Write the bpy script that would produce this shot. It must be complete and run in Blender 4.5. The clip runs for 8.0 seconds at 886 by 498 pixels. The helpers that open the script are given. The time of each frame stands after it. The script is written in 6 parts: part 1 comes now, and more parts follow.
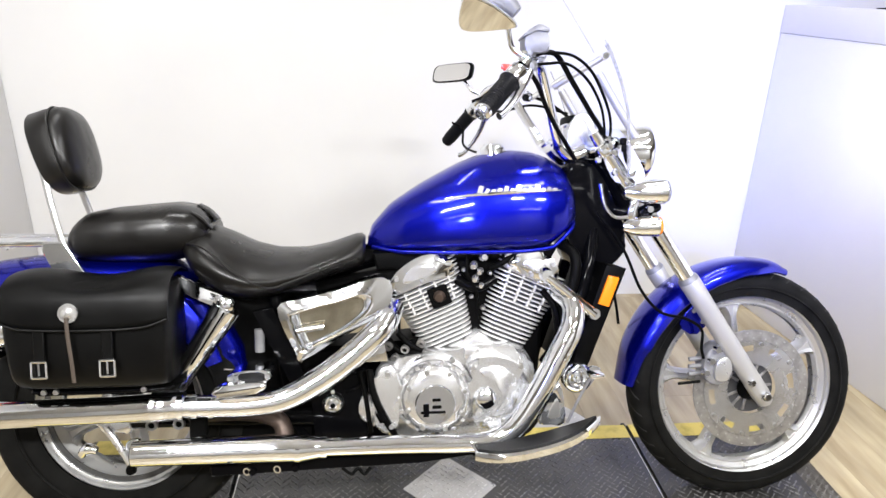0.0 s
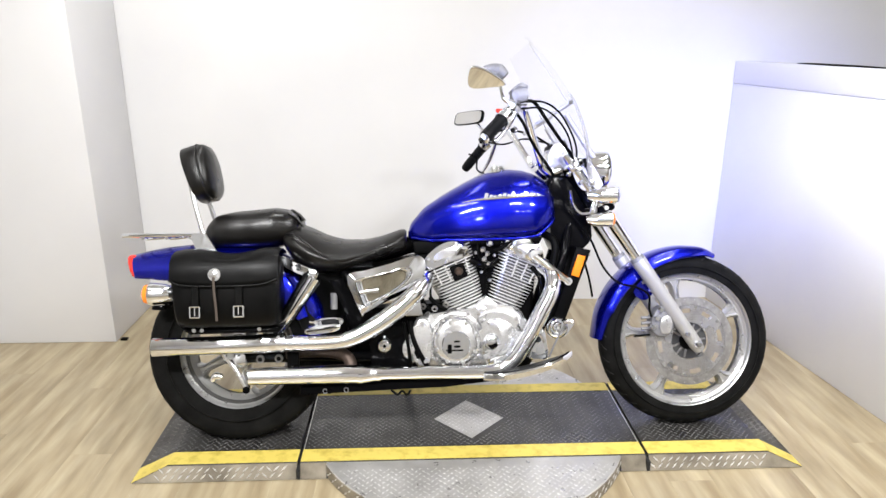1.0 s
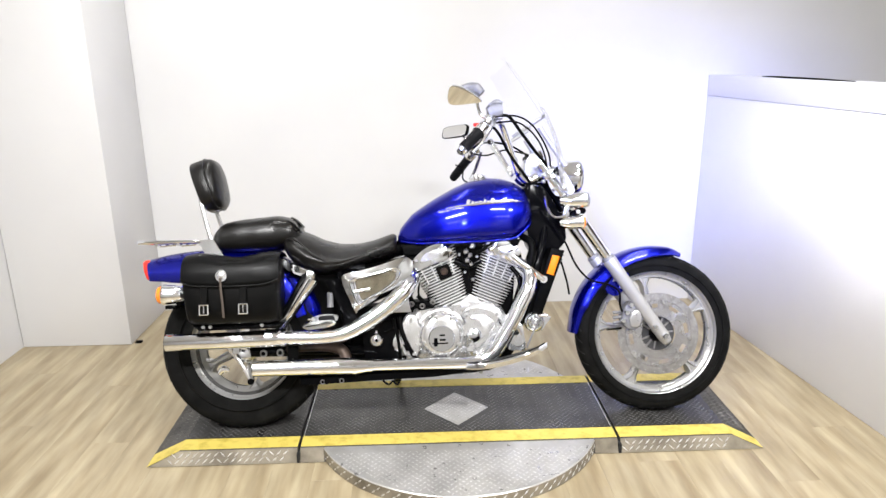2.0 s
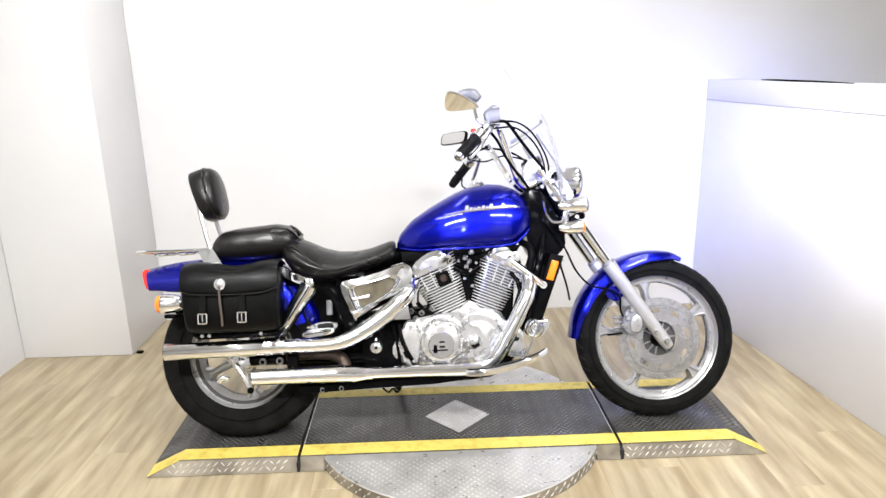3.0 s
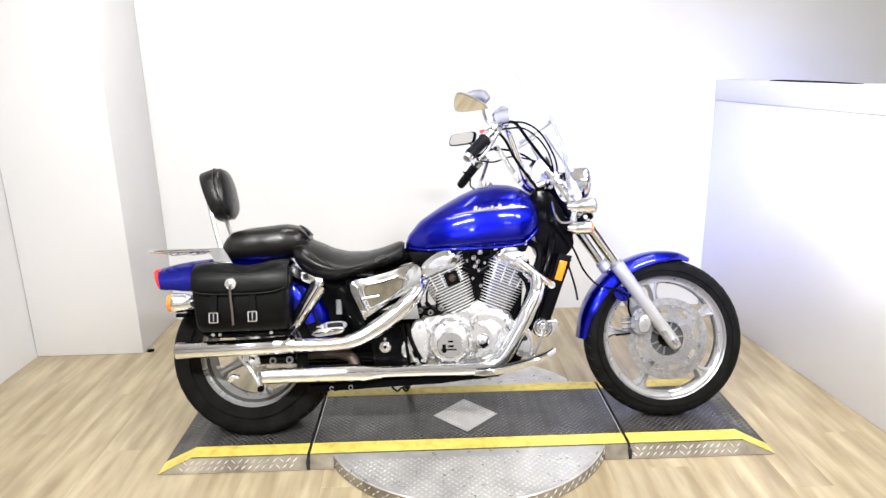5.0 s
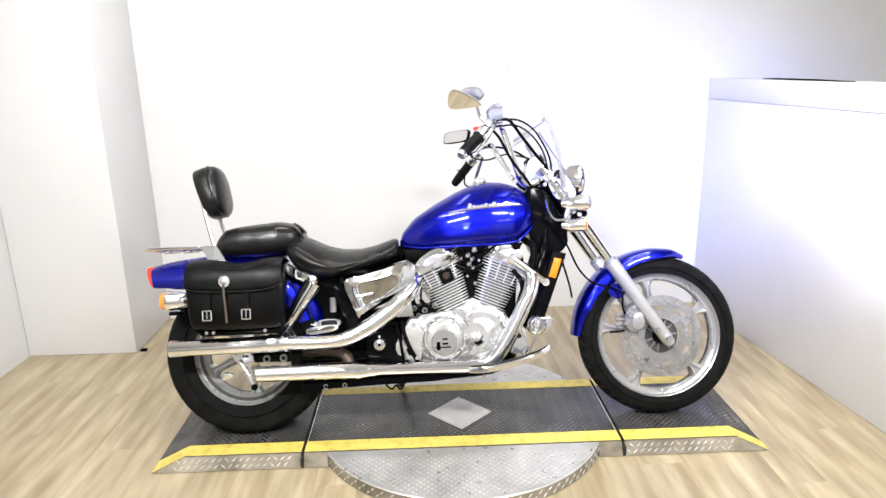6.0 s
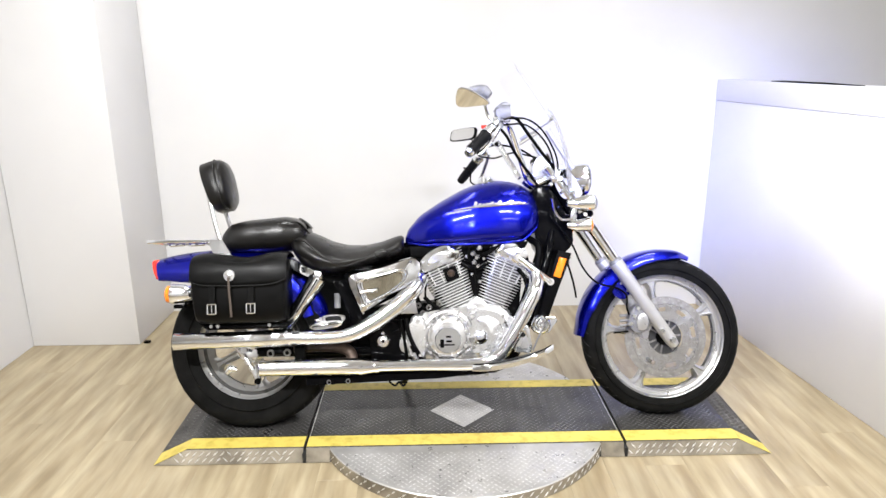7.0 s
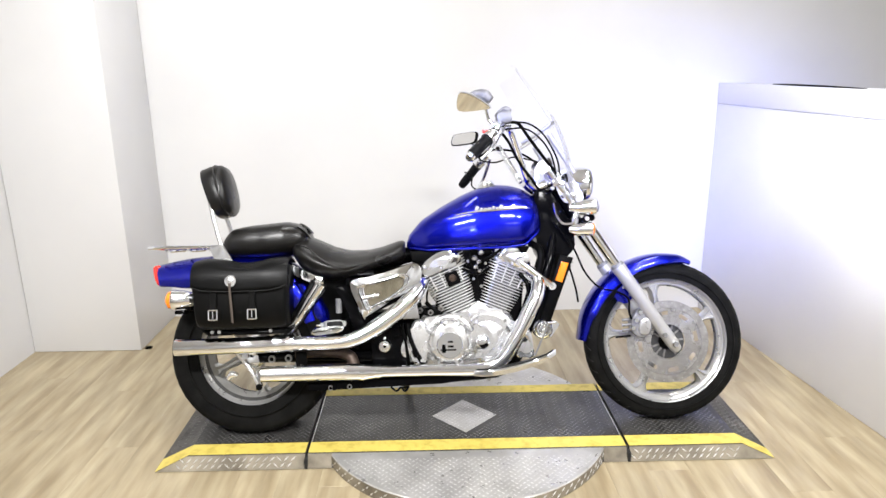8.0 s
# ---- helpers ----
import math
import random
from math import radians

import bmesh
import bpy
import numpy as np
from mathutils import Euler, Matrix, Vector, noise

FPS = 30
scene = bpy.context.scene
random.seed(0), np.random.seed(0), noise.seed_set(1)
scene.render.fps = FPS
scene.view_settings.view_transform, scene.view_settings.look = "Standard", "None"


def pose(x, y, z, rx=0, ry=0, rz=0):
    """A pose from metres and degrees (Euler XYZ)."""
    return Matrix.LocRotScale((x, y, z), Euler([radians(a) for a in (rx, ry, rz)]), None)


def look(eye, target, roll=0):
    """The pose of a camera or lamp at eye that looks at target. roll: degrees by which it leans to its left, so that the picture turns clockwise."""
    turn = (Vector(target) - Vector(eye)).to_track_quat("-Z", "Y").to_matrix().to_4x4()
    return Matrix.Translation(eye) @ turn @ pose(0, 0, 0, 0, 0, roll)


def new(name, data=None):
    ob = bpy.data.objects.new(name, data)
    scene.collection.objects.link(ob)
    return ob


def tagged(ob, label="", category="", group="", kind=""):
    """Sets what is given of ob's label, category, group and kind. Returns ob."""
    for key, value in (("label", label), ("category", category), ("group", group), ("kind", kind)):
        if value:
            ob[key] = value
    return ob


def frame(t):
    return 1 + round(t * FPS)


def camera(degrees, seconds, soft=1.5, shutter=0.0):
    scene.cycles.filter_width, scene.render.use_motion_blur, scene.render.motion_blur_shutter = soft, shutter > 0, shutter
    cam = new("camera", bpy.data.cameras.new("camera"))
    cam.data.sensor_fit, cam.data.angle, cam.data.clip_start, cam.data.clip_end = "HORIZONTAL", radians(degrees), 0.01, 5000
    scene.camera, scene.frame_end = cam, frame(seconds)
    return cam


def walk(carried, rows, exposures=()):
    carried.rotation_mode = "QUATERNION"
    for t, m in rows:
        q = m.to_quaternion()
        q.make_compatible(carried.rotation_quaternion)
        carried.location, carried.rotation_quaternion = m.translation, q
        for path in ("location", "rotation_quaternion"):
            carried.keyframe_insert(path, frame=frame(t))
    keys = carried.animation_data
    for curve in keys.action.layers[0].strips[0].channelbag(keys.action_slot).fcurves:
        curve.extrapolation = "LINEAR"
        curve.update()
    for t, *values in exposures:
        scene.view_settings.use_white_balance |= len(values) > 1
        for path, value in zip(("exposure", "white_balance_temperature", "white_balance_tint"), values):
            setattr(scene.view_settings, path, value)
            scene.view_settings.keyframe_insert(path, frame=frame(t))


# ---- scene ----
cam = camera(67.2, 8.0)
PATH = [
    (0, (-0.200, -1.249, 1.391), (-0.007, 0.598, 0.649), 1.93),
    (0.5, (-0.135, -1.647, 1.435), (-0.062, 0.226, 0.741), 0.78),
    (1, (-0.220, -1.999, 1.447), (-0.122, -0.092, 0.848), 0.40),
    (1.2, (-0.161, -2.088, 1.471), (-0.085, -0.180, 0.876), -0.42),
    (2.5, (-0.136, -2.242, 1.471), (-0.067, -0.317, 0.934), -0.64),
    (3, (-0.122, -2.230, 1.461), (-0.062, -0.304, 0.927), -1.21),
    (3.5, (-0.135, -2.220, 1.470), (-0.090, -0.295, 0.928), -0.70),
    (4, (-0.139, -2.226, 1.472), (-0.102, -0.302, 0.929), -0.80),
    (4.5, (-0.133, -2.240, 1.471), (-0.101, -0.314, 0.934), -1.16),
    (6, (-0.129, -2.246, 1.453), (-0.073, -0.319, 0.921), -1.23),
    (6.5, (-0.125, -2.240, 1.458), (-0.079, -0.318, 0.906), -0.75),
    (7, (-0.139, -2.244, 1.457), (-0.091, -0.319, 0.915), -0.31),
    (7.5, (-0.122, -2.239, 1.450), (-0.086, -0.313, 0.915), -0.38),
    (8, (-0.139, -2.237, 1.459), (-0.095, -0.309, 0.928), -0.55),
]
walk(cam, [(t, look(eye, target, roll)) for t, eye, target, roll in PATH], exposures=[(0.0, -0.95), (0.5, -1.0), (1.0, -1.04), (2.5, -0.94), (4.0, -0.83), (6.0, -0.87), (8.0, -0.97)])

# ---- light ----
world = bpy.data.worlds.new("room_air")
scene.world = world
world.use_nodes = True
world.node_tree.nodes["Background"].inputs[0].default_value = (0.9, 0.95, 1.0, 1)
world.node_tree.nodes["Background"].inputs[1].default_value = 0.04


def area_lamp(name, at, target, w, h, watts, colour=(1, 0.97, 0.93)):
    data = bpy.data.lights.new(name, "AREA")
    data.shape, data.size, data.size_y, data.energy, data.color = "RECTANGLE", w, h, watts, colour
    ob = new(name, data)
    ob.matrix_world = look(at, target)
    return ob


LAMPS = [(-1.35, -0.75, 1.2, 0.14, 31), (1.0, -0.75, 1.2, 0.14, 33), (-0.75, 0.7, 0.9, 0.12, 17), (1.0, 0.5, 0.9, 0.12, 21), (-1.35, -2.2, 0.8, 0.14, 96), (0.6, -2.2, 0.7, 0.14, 54), (1.7, -2.2, 0.7, 0.14, 58), (-1.6, -3.9, 1.2, 0.1, 62), (1.5, -3.9, 1.2, 0.1, 62)]
for lx, ly, lw, lh, watts in LAMPS:
    # tube fixtures with reflectors, the front row tipped and shaded towards the platform
    aim = (lx, ly - 0.3, 0) if ly < -3 else (lx * 0.75, 0.1, 0.2) if ly < -2 else (-lx * 0.35, ly + 1.5, 0.5) if ly < 0 else (lx - 0.9, ly + 0.45, 0.2) if lx < 0 else (lx + 0.3, ly - 0.35, 0)
    lamp = area_lamp("ceiling_lamp", (lx, ly, 2.92), aim, lw, lh, watts, (0.985, 0.98, 0.98))
    lamp.data.spread = radians(118 if -3 < ly < -2 else 105 if ly > 0 else 160)
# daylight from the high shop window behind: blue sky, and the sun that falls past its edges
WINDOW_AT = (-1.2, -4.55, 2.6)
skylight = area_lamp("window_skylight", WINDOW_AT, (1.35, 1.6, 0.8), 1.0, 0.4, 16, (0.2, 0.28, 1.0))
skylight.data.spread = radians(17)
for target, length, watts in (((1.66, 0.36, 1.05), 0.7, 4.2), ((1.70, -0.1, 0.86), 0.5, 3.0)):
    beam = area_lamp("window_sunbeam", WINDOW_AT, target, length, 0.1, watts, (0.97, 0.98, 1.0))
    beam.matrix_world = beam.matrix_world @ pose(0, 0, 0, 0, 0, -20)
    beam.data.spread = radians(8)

# ---- materials ----


def material(name, colour, rough=0.5, metal=0.0, coat=0.0, spec=0.5):
    m = bpy.data.materials.new(name)
    m.use_nodes = True
    b = m.node_tree.nodes["Principled BSDF"]
    b.inputs["Base Color"].default_value = (*colour, 1)
    b.inputs["Roughness"].default_value = rough
    b.inputs["Metallic"].default_value = metal
    b.inputs["Coat Weight"].default_value = coat
    b.inputs["Coat Roughness"].default_value = 0.03
    b.inputs["Specular IOR Level"].default_value = spec
    return m


def nodes_of(m):
    t = m.node_tree
    return t, t.nodes, t.links, t.nodes["Principled BSDF"]


def noise_node(m, scale, detail=4, rough=0.55, stretch=(1, 1, 1), coords="Object"):
    t, n, l, b = nodes_of(m)
    c = n.new("ShaderNodeTexCoord")
    mp = n.new("ShaderNodeMapping")
    mp.inputs["Scale"].default_value = stretch
    nz = n.new("ShaderNodeTexNoise")
    nz.inputs["Scale"].default_value, nz.inputs["Detail"].default_value, nz.inputs["Roughness"].default_value = scale, detail, rough
    l.new(c.outputs[coords], mp.inputs[0])
    l.new(mp.outputs[0], nz.inputs["Vector"])
    return nz


def mottled(m, colour_a, colour_b, scale, stretch=(1, 1, 1), low=0.3, high=0.7, detail=4):
    """Colour that wanders between two tones."""
    t, n, l, b = nodes_of(m)
    nz = noise_node(m, scale, detail, stretch=stretch)
    r = n.new("ShaderNodeValToRGB")
    r.color_ramp.elements[0].position, r.color_ramp.elements[1].position = low, high
    r.color_ramp.elements[0].color, r.color_ramp.elements[1].color = (*colour_a, 1), (*colour_b, 1)
    l.new(nz.outputs[0], r.inputs[0])
    l.new(r.outputs[0], b.inputs["Base Color"])
    return r


def bumped(m, scale, strength, distance=0.002, stretch=(1, 1, 1), detail=4):
    t, n, l, b = nodes_of(m)
    nz = noise_node(m, scale, detail, stretch=stretch)
    bp = n.new("ShaderNodeBump")
    bp.inputs["Strength"].default_value, bp.inputs["Distance"].default_value = strength, distance
    l.new(nz.outputs[0], bp.inputs["Height"])
    l.new(bp.outputs[0], b.inputs["Normal"])
    return m


def rough_vary(m, scale, low, high, stretch=(1, 1, 1)):
    t, n, l, b = nodes_of(m)
    nz = noise_node(m, scale, 5, stretch=stretch)
    mr = n.new("ShaderNodeMapRange")
    mr.inputs["From Min"].default_value, mr.inputs["From Max"].default_value = 0.3, 0.7
    mr.inputs["To Min"].default_value, mr.inputs["To Max"].default_value = low, high
    l.new(nz.outputs[0], mr.inputs["Value"])
    l.new(mr.outputs[0], b.inputs["Roughness"])
    return m


WALL = material("white_wall_paint", (0.82, 0.82, 0.82), 0.45)
mottled(WALL, (0.615, 0.612, 0.615), (0.665, 0.662, 0.66), 1.3)
bumped(WALL, 90, 0.08, 0.001)
RIGHT_WALL = material("satin_white_panel", (0.8, 0.8, 0.82), 0.42)
mottled(RIGHT_WALL, (0.63, 0.63, 0.65), (0.67, 0.67, 0.69), 2.0)
bumped(RIGHT_WALL, 60, 0.05, 0.001)
CEILING = material("dull_ceiling", (0.75, 0.75, 0.74), 0.8)
SHOP = material("shop_wall_paint", (0.3, 0.3, 0.3), 0.7)
mottled(SHOP, (0.7, 0.7, 0.69), (0.8, 0.795, 0.78), 0.9)
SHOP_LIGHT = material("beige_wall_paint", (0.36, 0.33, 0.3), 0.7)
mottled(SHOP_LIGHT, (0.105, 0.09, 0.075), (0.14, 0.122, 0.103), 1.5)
CHROME = material("chrome", (0.92, 0.94, 0.98), 0.05, 1.0)
rough_vary(CHROME, 14, 0.03, 0.09)
bumped(CHROME, 30, 0.32, 0.0024, detail=3)
STEEL = material("brushed_steel", (0.55, 0.55, 0.55), 0.32, 1.0)
rough_vary(STEEL, 60, 0.25, 0.45, (1, 8, 1))
ALU = material("cast_aluminium", (0.76, 0.76, 0.765), 0.28, 0.88)
rough_vary(ALU, 9, 0.16, 0.32)
RIM = material("silver_wheel_paint", (0.55, 0.55, 0.545), 0.26, 0.78)
rough_vary(RIM, 30, 0.24, 0.4)
FORK = material("clear_coated_fork_alloy", (0.38, 0.375, 0.36), 0.45, 0.4)
BLACK = material("black_paint", (0.002, 0.002, 0.0024), 0.2, 0.0, 0.0, 0.07)
rough_vary(BLACK, 25, 0.06, 0.13)
BLACKMATT = material("matt_black_plastic", (0.0015, 0.0015, 0.0015), 0.5, 0.0, 0.0, 0.05)
RUBBER = material("tyre_rubber", (0.012, 0.012, 0.012), 0.6, 0.0, 0.0, 0.06)
mottled(RUBBER, (0.003, 0.003, 0.003), (0.009, 0.009, 0.0087), 18)
bumped(RUBBER, 160, 0.1, 0.001)
GRIP = material("grip_rubber", (0.004, 0.004, 0.0045), 0.5, 0.0, 0.0, 0.15)
LEATHER = material("black_leather", (0.002, 0.002, 0.002), 0.36, 0.0, 0.0, 0.13)
rough_vary(LEATHER, 9, 0.3, 0.48)


def creased(m, fine, coarse, fine_h, coarse_h):
    """Relief at two sizes: grain and soft creases."""
    t, n, l, b = nodes_of(m)
    n1, n2 = noise_node(m, fine, 3), noise_node(m, coarse, 2)
    p1, p2 = n.new("ShaderNodeBump"), n.new("ShaderNodeBump")
    p1.inputs["Strength"].default_value, p1.inputs["Distance"].default_value = 0.2, fine_h
    p2.inputs["Strength"].default_value, p2.inputs["Distance"].default_value = 0.6, coarse_h
    l.new(n1.outputs[0], p1.inputs["Height"])
    l.new(n2.outputs[0], p2.inputs["Height"])
    l.new(p2.outputs[0], p1.inputs["Normal"])
    l.new(p1.outputs[0], b.inputs["Normal"])


creased(LEATHER, 330, 5.5, 0.0006, 0.014)
VINYL = material("black_seat_vinyl", (0.005, 0.0045, 0.0042), 0.3, 0.0, 0.0, 0.35)
rough_vary(VINYL, 7, 0.24, 0.38)
creased(VINYL, 420, 9, 0.0005, 0.008)
BLUE = material("metallic_blue_paint", (0.0012, 0.0045, 0.30), 0.27, 0.88, 0.6, 0.25)
BLUE.node_tree.nodes["Principled BSDF"].inputs["Coat Roughness"].default_value = 0.05
BROWN = material("heat_browned_steel", (0.06, 0.055, 0.052), 0.45, 0.5)
mottled(BROWN, (0.03, 0.022, 0.018), (0.09, 0.062, 0.048), 20)
ORANGE = material("amber_lens", (0.85, 0.22, 0.01), 0.12, 0.0, 0.6)
RED = material("red_lens", (0.75, 0.03, 0.02), 0.12, 0.0, 0.6)
CLEAR = bpy.data.materials.new("clear_windscreen")
CLEAR.use_nodes = True
cn, cl = CLEAR.node_tree.nodes, CLEAR.node_tree.links
cn.clear()
c_out, c_clear, c_gloss, c_haze = cn.new("ShaderNodeOutputMaterial"), cn.new("ShaderNodeBsdfTransparent"), cn.new("ShaderNodeBsdfGlossy"), cn.new("ShaderNodeBsdfDiffuse")
c_clear.inputs["Color"].default_value = (0.99, 0.99, 0.99, 1)
c_gloss.inputs["Roughness"].default_value = 0.03
c_haze.inputs["Color"].default_value = (0.52, 0.52, 0.52, 1)
c_mix1, c_mix2 = cn.new("ShaderNodeMixShader"), cn.new("ShaderNodeMixShader")
c_mix1.inputs[0].default_value = 0.012
c_mix2.inputs[0].default_value = 0.018
cl.new(c_clear.outputs[0], c_mix1.inputs[1])
cl.new(c_haze.outputs[0], c_mix1.inputs[2])
cl.new(c_mix1.outputs[0], c_mix2.inputs[1])
cl.new(c_gloss.outputs[0], c_mix2.inputs[2])
cl.new(c_mix2.outputs[0], c_out.inputs[0])
# milkier copy that paints the haze of the clear screen at grazing view
HAZE = CLEAR.copy()
HAZE.name = "painted_haze_plastic"
HAZE.node_tree.nodes["Transparent BSDF"].inputs["Color"].default_value = (0.88, 0.88, 0.88, 1)
for nd in HAZE.node_tree.nodes:
    if nd.type == "MIX_SHADER":
        nd.inputs[0].default_value = 0.08 if nd.inputs[0].default_value > 0.015 else 0.3
FROST = HAZE.copy()
FROST.name = "milky_plastic"
for nd in FROST.node_tree.nodes:
    if nd.type == "BSDF_DIFFUSE":
        nd.inputs["Color"].default_value = (0.66, 0.65, 0.63, 1)
    elif nd.type == "MIX_SHADER" and nd.inputs[0].default_value > 0.2:
        nd.inputs[0].default_value = 0.78
GREY = material("grey_cast_metal", (0.17, 0.17, 0.175), 0.4, 0.1)
mottled(GREY, (0.13, 0.13, 0.135), (0.21, 0.21, 0.215), 30)
OLIVE = material("tinted_inner_panel", (0.30, 0.27, 0.20), 0.16, 0.85)
mottled(OLIVE, (0.2, 0.175, 0.125), (0.4, 0.365, 0.28), 14)
KICK = material("worn_kick_plate", (0.3, 0.27, 0.22), 0.6, 0.05, 0.0, 0.3)
mottled(KICK, (0.1, 0.085, 0.062), (0.30, 0.265, 0.205), 9, detail=7)
rough_vary(KICK, 40, 0.5, 0.65)
# scuffed bars, coloured lighter than the deck to paint in their glints
DECK_BAR = material("scuffed_glint_tread_bar", (0.1, 0.1, 0.1), 0.3, 0.4)
mottled(DECK_BAR, (0.05, 0.049, 0.048), (0.25, 0.245, 0.24), 8, detail=6)
LENS = material("headlamp_glass", (0.95, 0.95, 0.95), 0.05)
LENS.node_tree.nodes["Principled BSDF"].inputs["Transmission Weight"].default_value = 0.85
MIRROR = material("mirror_glass", (0.9, 0.9, 0.9), 0.01, 1.0)
FIN = material("fin_aluminium", (0.85, 0.85, 0.84), 0.25, 0.55)
DISC = material("brake_disc_steel", (0.36, 0.345, 0.33), 0.36, 0.85)
mottled(DISC, (0.26, 0.255, 0.247), (0.44, 0.43, 0.42), 40)
rough_vary(DISC, 50, 0.28, 0.5)
YELLOW = material("yellow_safety_paint", (0.62, 0.42, 0.03), 0.5)
mottled(YELLOW, (0.40, 0.31, 0.05), (0.6, 0.48, 0.105), 26, low=0.28, high=0.52, detail=8)
DECK = material("black_painted_tread_plate", (0.03, 0.03, 0.03), 0.36, 0.0, 0.0, 0.6)
mottled(DECK, (0.008, 0.0078, 0.0075), (0.042, 0.04, 0.038), 5, detail=7)
rough_vary(DECK, 12, 0.26, 0.44)
TREAD = material("bare_tread_plate", (0.5, 0.5, 0.49), 0.33, 0.6)
mottled(TREAD, (0.36, 0.35, 0.335), (0.60, 0.59, 0.57), 7, detail=8)
rough_vary(TREAD, 30, 0.25, 0.5)
TREAD_BAR = material("polished_tread_bar", (0.78, 0.775, 0.76), 0.3, 0.55)
mottled(TREAD_BAR, (0.5, 0.49, 0.47), (0.85, 0.845, 0.83), 14)
# dark grey that paints in the shade between fins and inside the wheels
SHADE_GREY = material("painted_shade_grey", (0.07, 0.07, 0.069), 0.5, 0.4)
GAP = material("dark_gap", (0.01, 0.01, 0.01), 0.8)

PLANK = material("oak_look_vinyl", (0.45, 0.33, 0.22), 0.33)
t_, n_, l_, b_ = nodes_of(PLANK)
oi = n_.new("ShaderNodeObjectInfo")
tc = n_.new("ShaderNodeTexCoord")
shift = n_.new("ShaderNodeVectorMath")
shift.operation = "MULTIPLY_ADD"
shift.inputs[1].default_value = (8.0, 0.9, 1.0)
comb = n_.new("ShaderNodeCombineXYZ")
mul = n_.new("ShaderNodeMath")
mul.operation, mul.inputs[1].default_value = "MULTIPLY", 37.0
l_.new(oi.outputs["Random"], mul.inputs[0])
l_.new(mul.outputs[0], comb.inputs[0])
l_.new(mul.outputs[0], comb.inputs[1])
l_.new(tc.outputs["Object"], shift.inputs[0])
l_.new(comb.outputs[0], shift.inputs[2])
grain = n_.new("ShaderNodeTexNoise")
grain.inputs["Scale"].default_value, grain.inputs["Detail"].default_value = 2.4, 7
l_.new(shift.outputs[0], grain.inputs["Vector"])
ramp = n_.new("ShaderNodeValToRGB")
ramp.color_ramp.elements[0].position, ramp.color_ramp.elements[1].position = 0.3, 0.72
ramp.color_ramp.elements[0].color, ramp.color_ramp.elements[1].color = (0.23, 0.178, 0.104, 1), (0.425, 0.36, 0.238, 1)
l_.new(grain.outputs[0], ramp.inputs[0])
tone = n_.new("ShaderNodeMapRange")
tone.inputs["To Min"].default_value, tone.inputs["To Max"].default_value = 0.96, 1.03
l_.new(oi.outputs["Random"], tone.inputs["Value"])
mixc = n_.new("ShaderNodeVectorMath")
mixc.operation = "SCALE"
l_.new(ramp.outputs[0], mixc.inputs[0])
l_.new(tone.outputs[0], mixc.inputs["Scale"])
cloud = n_.new("ShaderNodeTexNoise")
cloud.inputs["Scale"].default_value, cloud.inputs["Detail"].default_value = 9.0, 6
cloud_at = n_.new("ShaderNodeVectorMath")
cloud_at.operation = "MULTIPLY_ADD"
cloud_at.inputs[1].default_value = (1.5, 0.38, 1.0)
l_.new(tc.outputs["Object"], cloud_at.inputs[0])
l_.new(comb.outputs[0], cloud_at.inputs[2])
l_.new(cloud_at.outputs[0], cloud.inputs["Vector"])
cloud_tone = n_.new("ShaderNodeMapRange")
cloud_tone.inputs["From Min"].default_value, cloud_tone.inputs["From Max"].default_value = 0.3, 0.62
cloud_tone.inputs["To Min"].default_value, cloud_tone.inputs["To Max"].default_value = 0.86, 1.08
l_.new(cloud.outputs[0], cloud_tone.inputs["Value"])
figured = n_.new("ShaderNodeVectorMath")
figured.operation = "SCALE"
l_.new(mixc.outputs[0], figured.inputs[0])
l_.new(cloud_tone.outputs[0], figured.inputs["Scale"])
l_.new(figured.outputs[0], b_.inputs["Base Color"])
bp_ = n_.new("ShaderNodeBump")
bp_.inputs["Strength"].default_value, bp_.inputs["Distance"].default_value = 0.1, 0.001
l_.new(grain.outputs[0], bp_.inputs["Height"])
l_.new(bp_.outputs[0], b_.inputs["Normal"])

# ---- mesh helpers ----


def finish(name, bm, mat, parent=None, label="", smooth=True, angle=40):
    """Links a bmesh as one mesh object, with edges sharper than the angle left hard."""
    bmesh.ops.recalc_face_normals(bm, faces=bm.faces)
    limit = radians(angle)
    for f in bm.faces:
        f.smooth = smooth
    for e in bm.edges:
        e.smooth = not (len(e.link_faces) == 2 and e.calc_face_angle(0) > limit)
    me = bpy.data.meshes.new(name)
    bm.to_mesh(me)
    bm.free()
    me.materials.append(mat)
    ob = new(name, me)
    if parent is not None:
        ob.parent = parent
    if label:
        ob["label"] = label
    return ob


def part(name, bm, mat, parent, label="", angle=40):
    return finish(name, bm, mat, parent, label, True, angle)


def add_box(bm, lo, hi, bevel=0.0, m=None, seg=2):
    r = bmesh.ops.create_cube(bm, size=1.0)
    vs = r["verts"]
    lo, hi = Vector(lo), Vector(hi)
    for v in vs:
        v.co = Vector((lo[k] + (v.co[k] + 0.5) * (hi[k] - lo[k]) for k in range(3)))
    if bevel > 0:
        es = list({e for v in vs for e in v.link_edges})
        r = bmesh.ops.bevel(bm, geom=es, offset=bevel, segments=seg, affect="EDGES", profile=0.5)
        vs = list({v for f in r["faces"] for v in f.verts} | {v for v in vs if v.is_valid})
    if m is not None:
        for v in vs:
            v.co = m @ v.co
    return vs


def box(lo, hi, bevel=0.0, m=None, seg=2):
    bm = bmesh.new()
    add_box(bm, lo, hi, bevel, m, seg)
    return bm


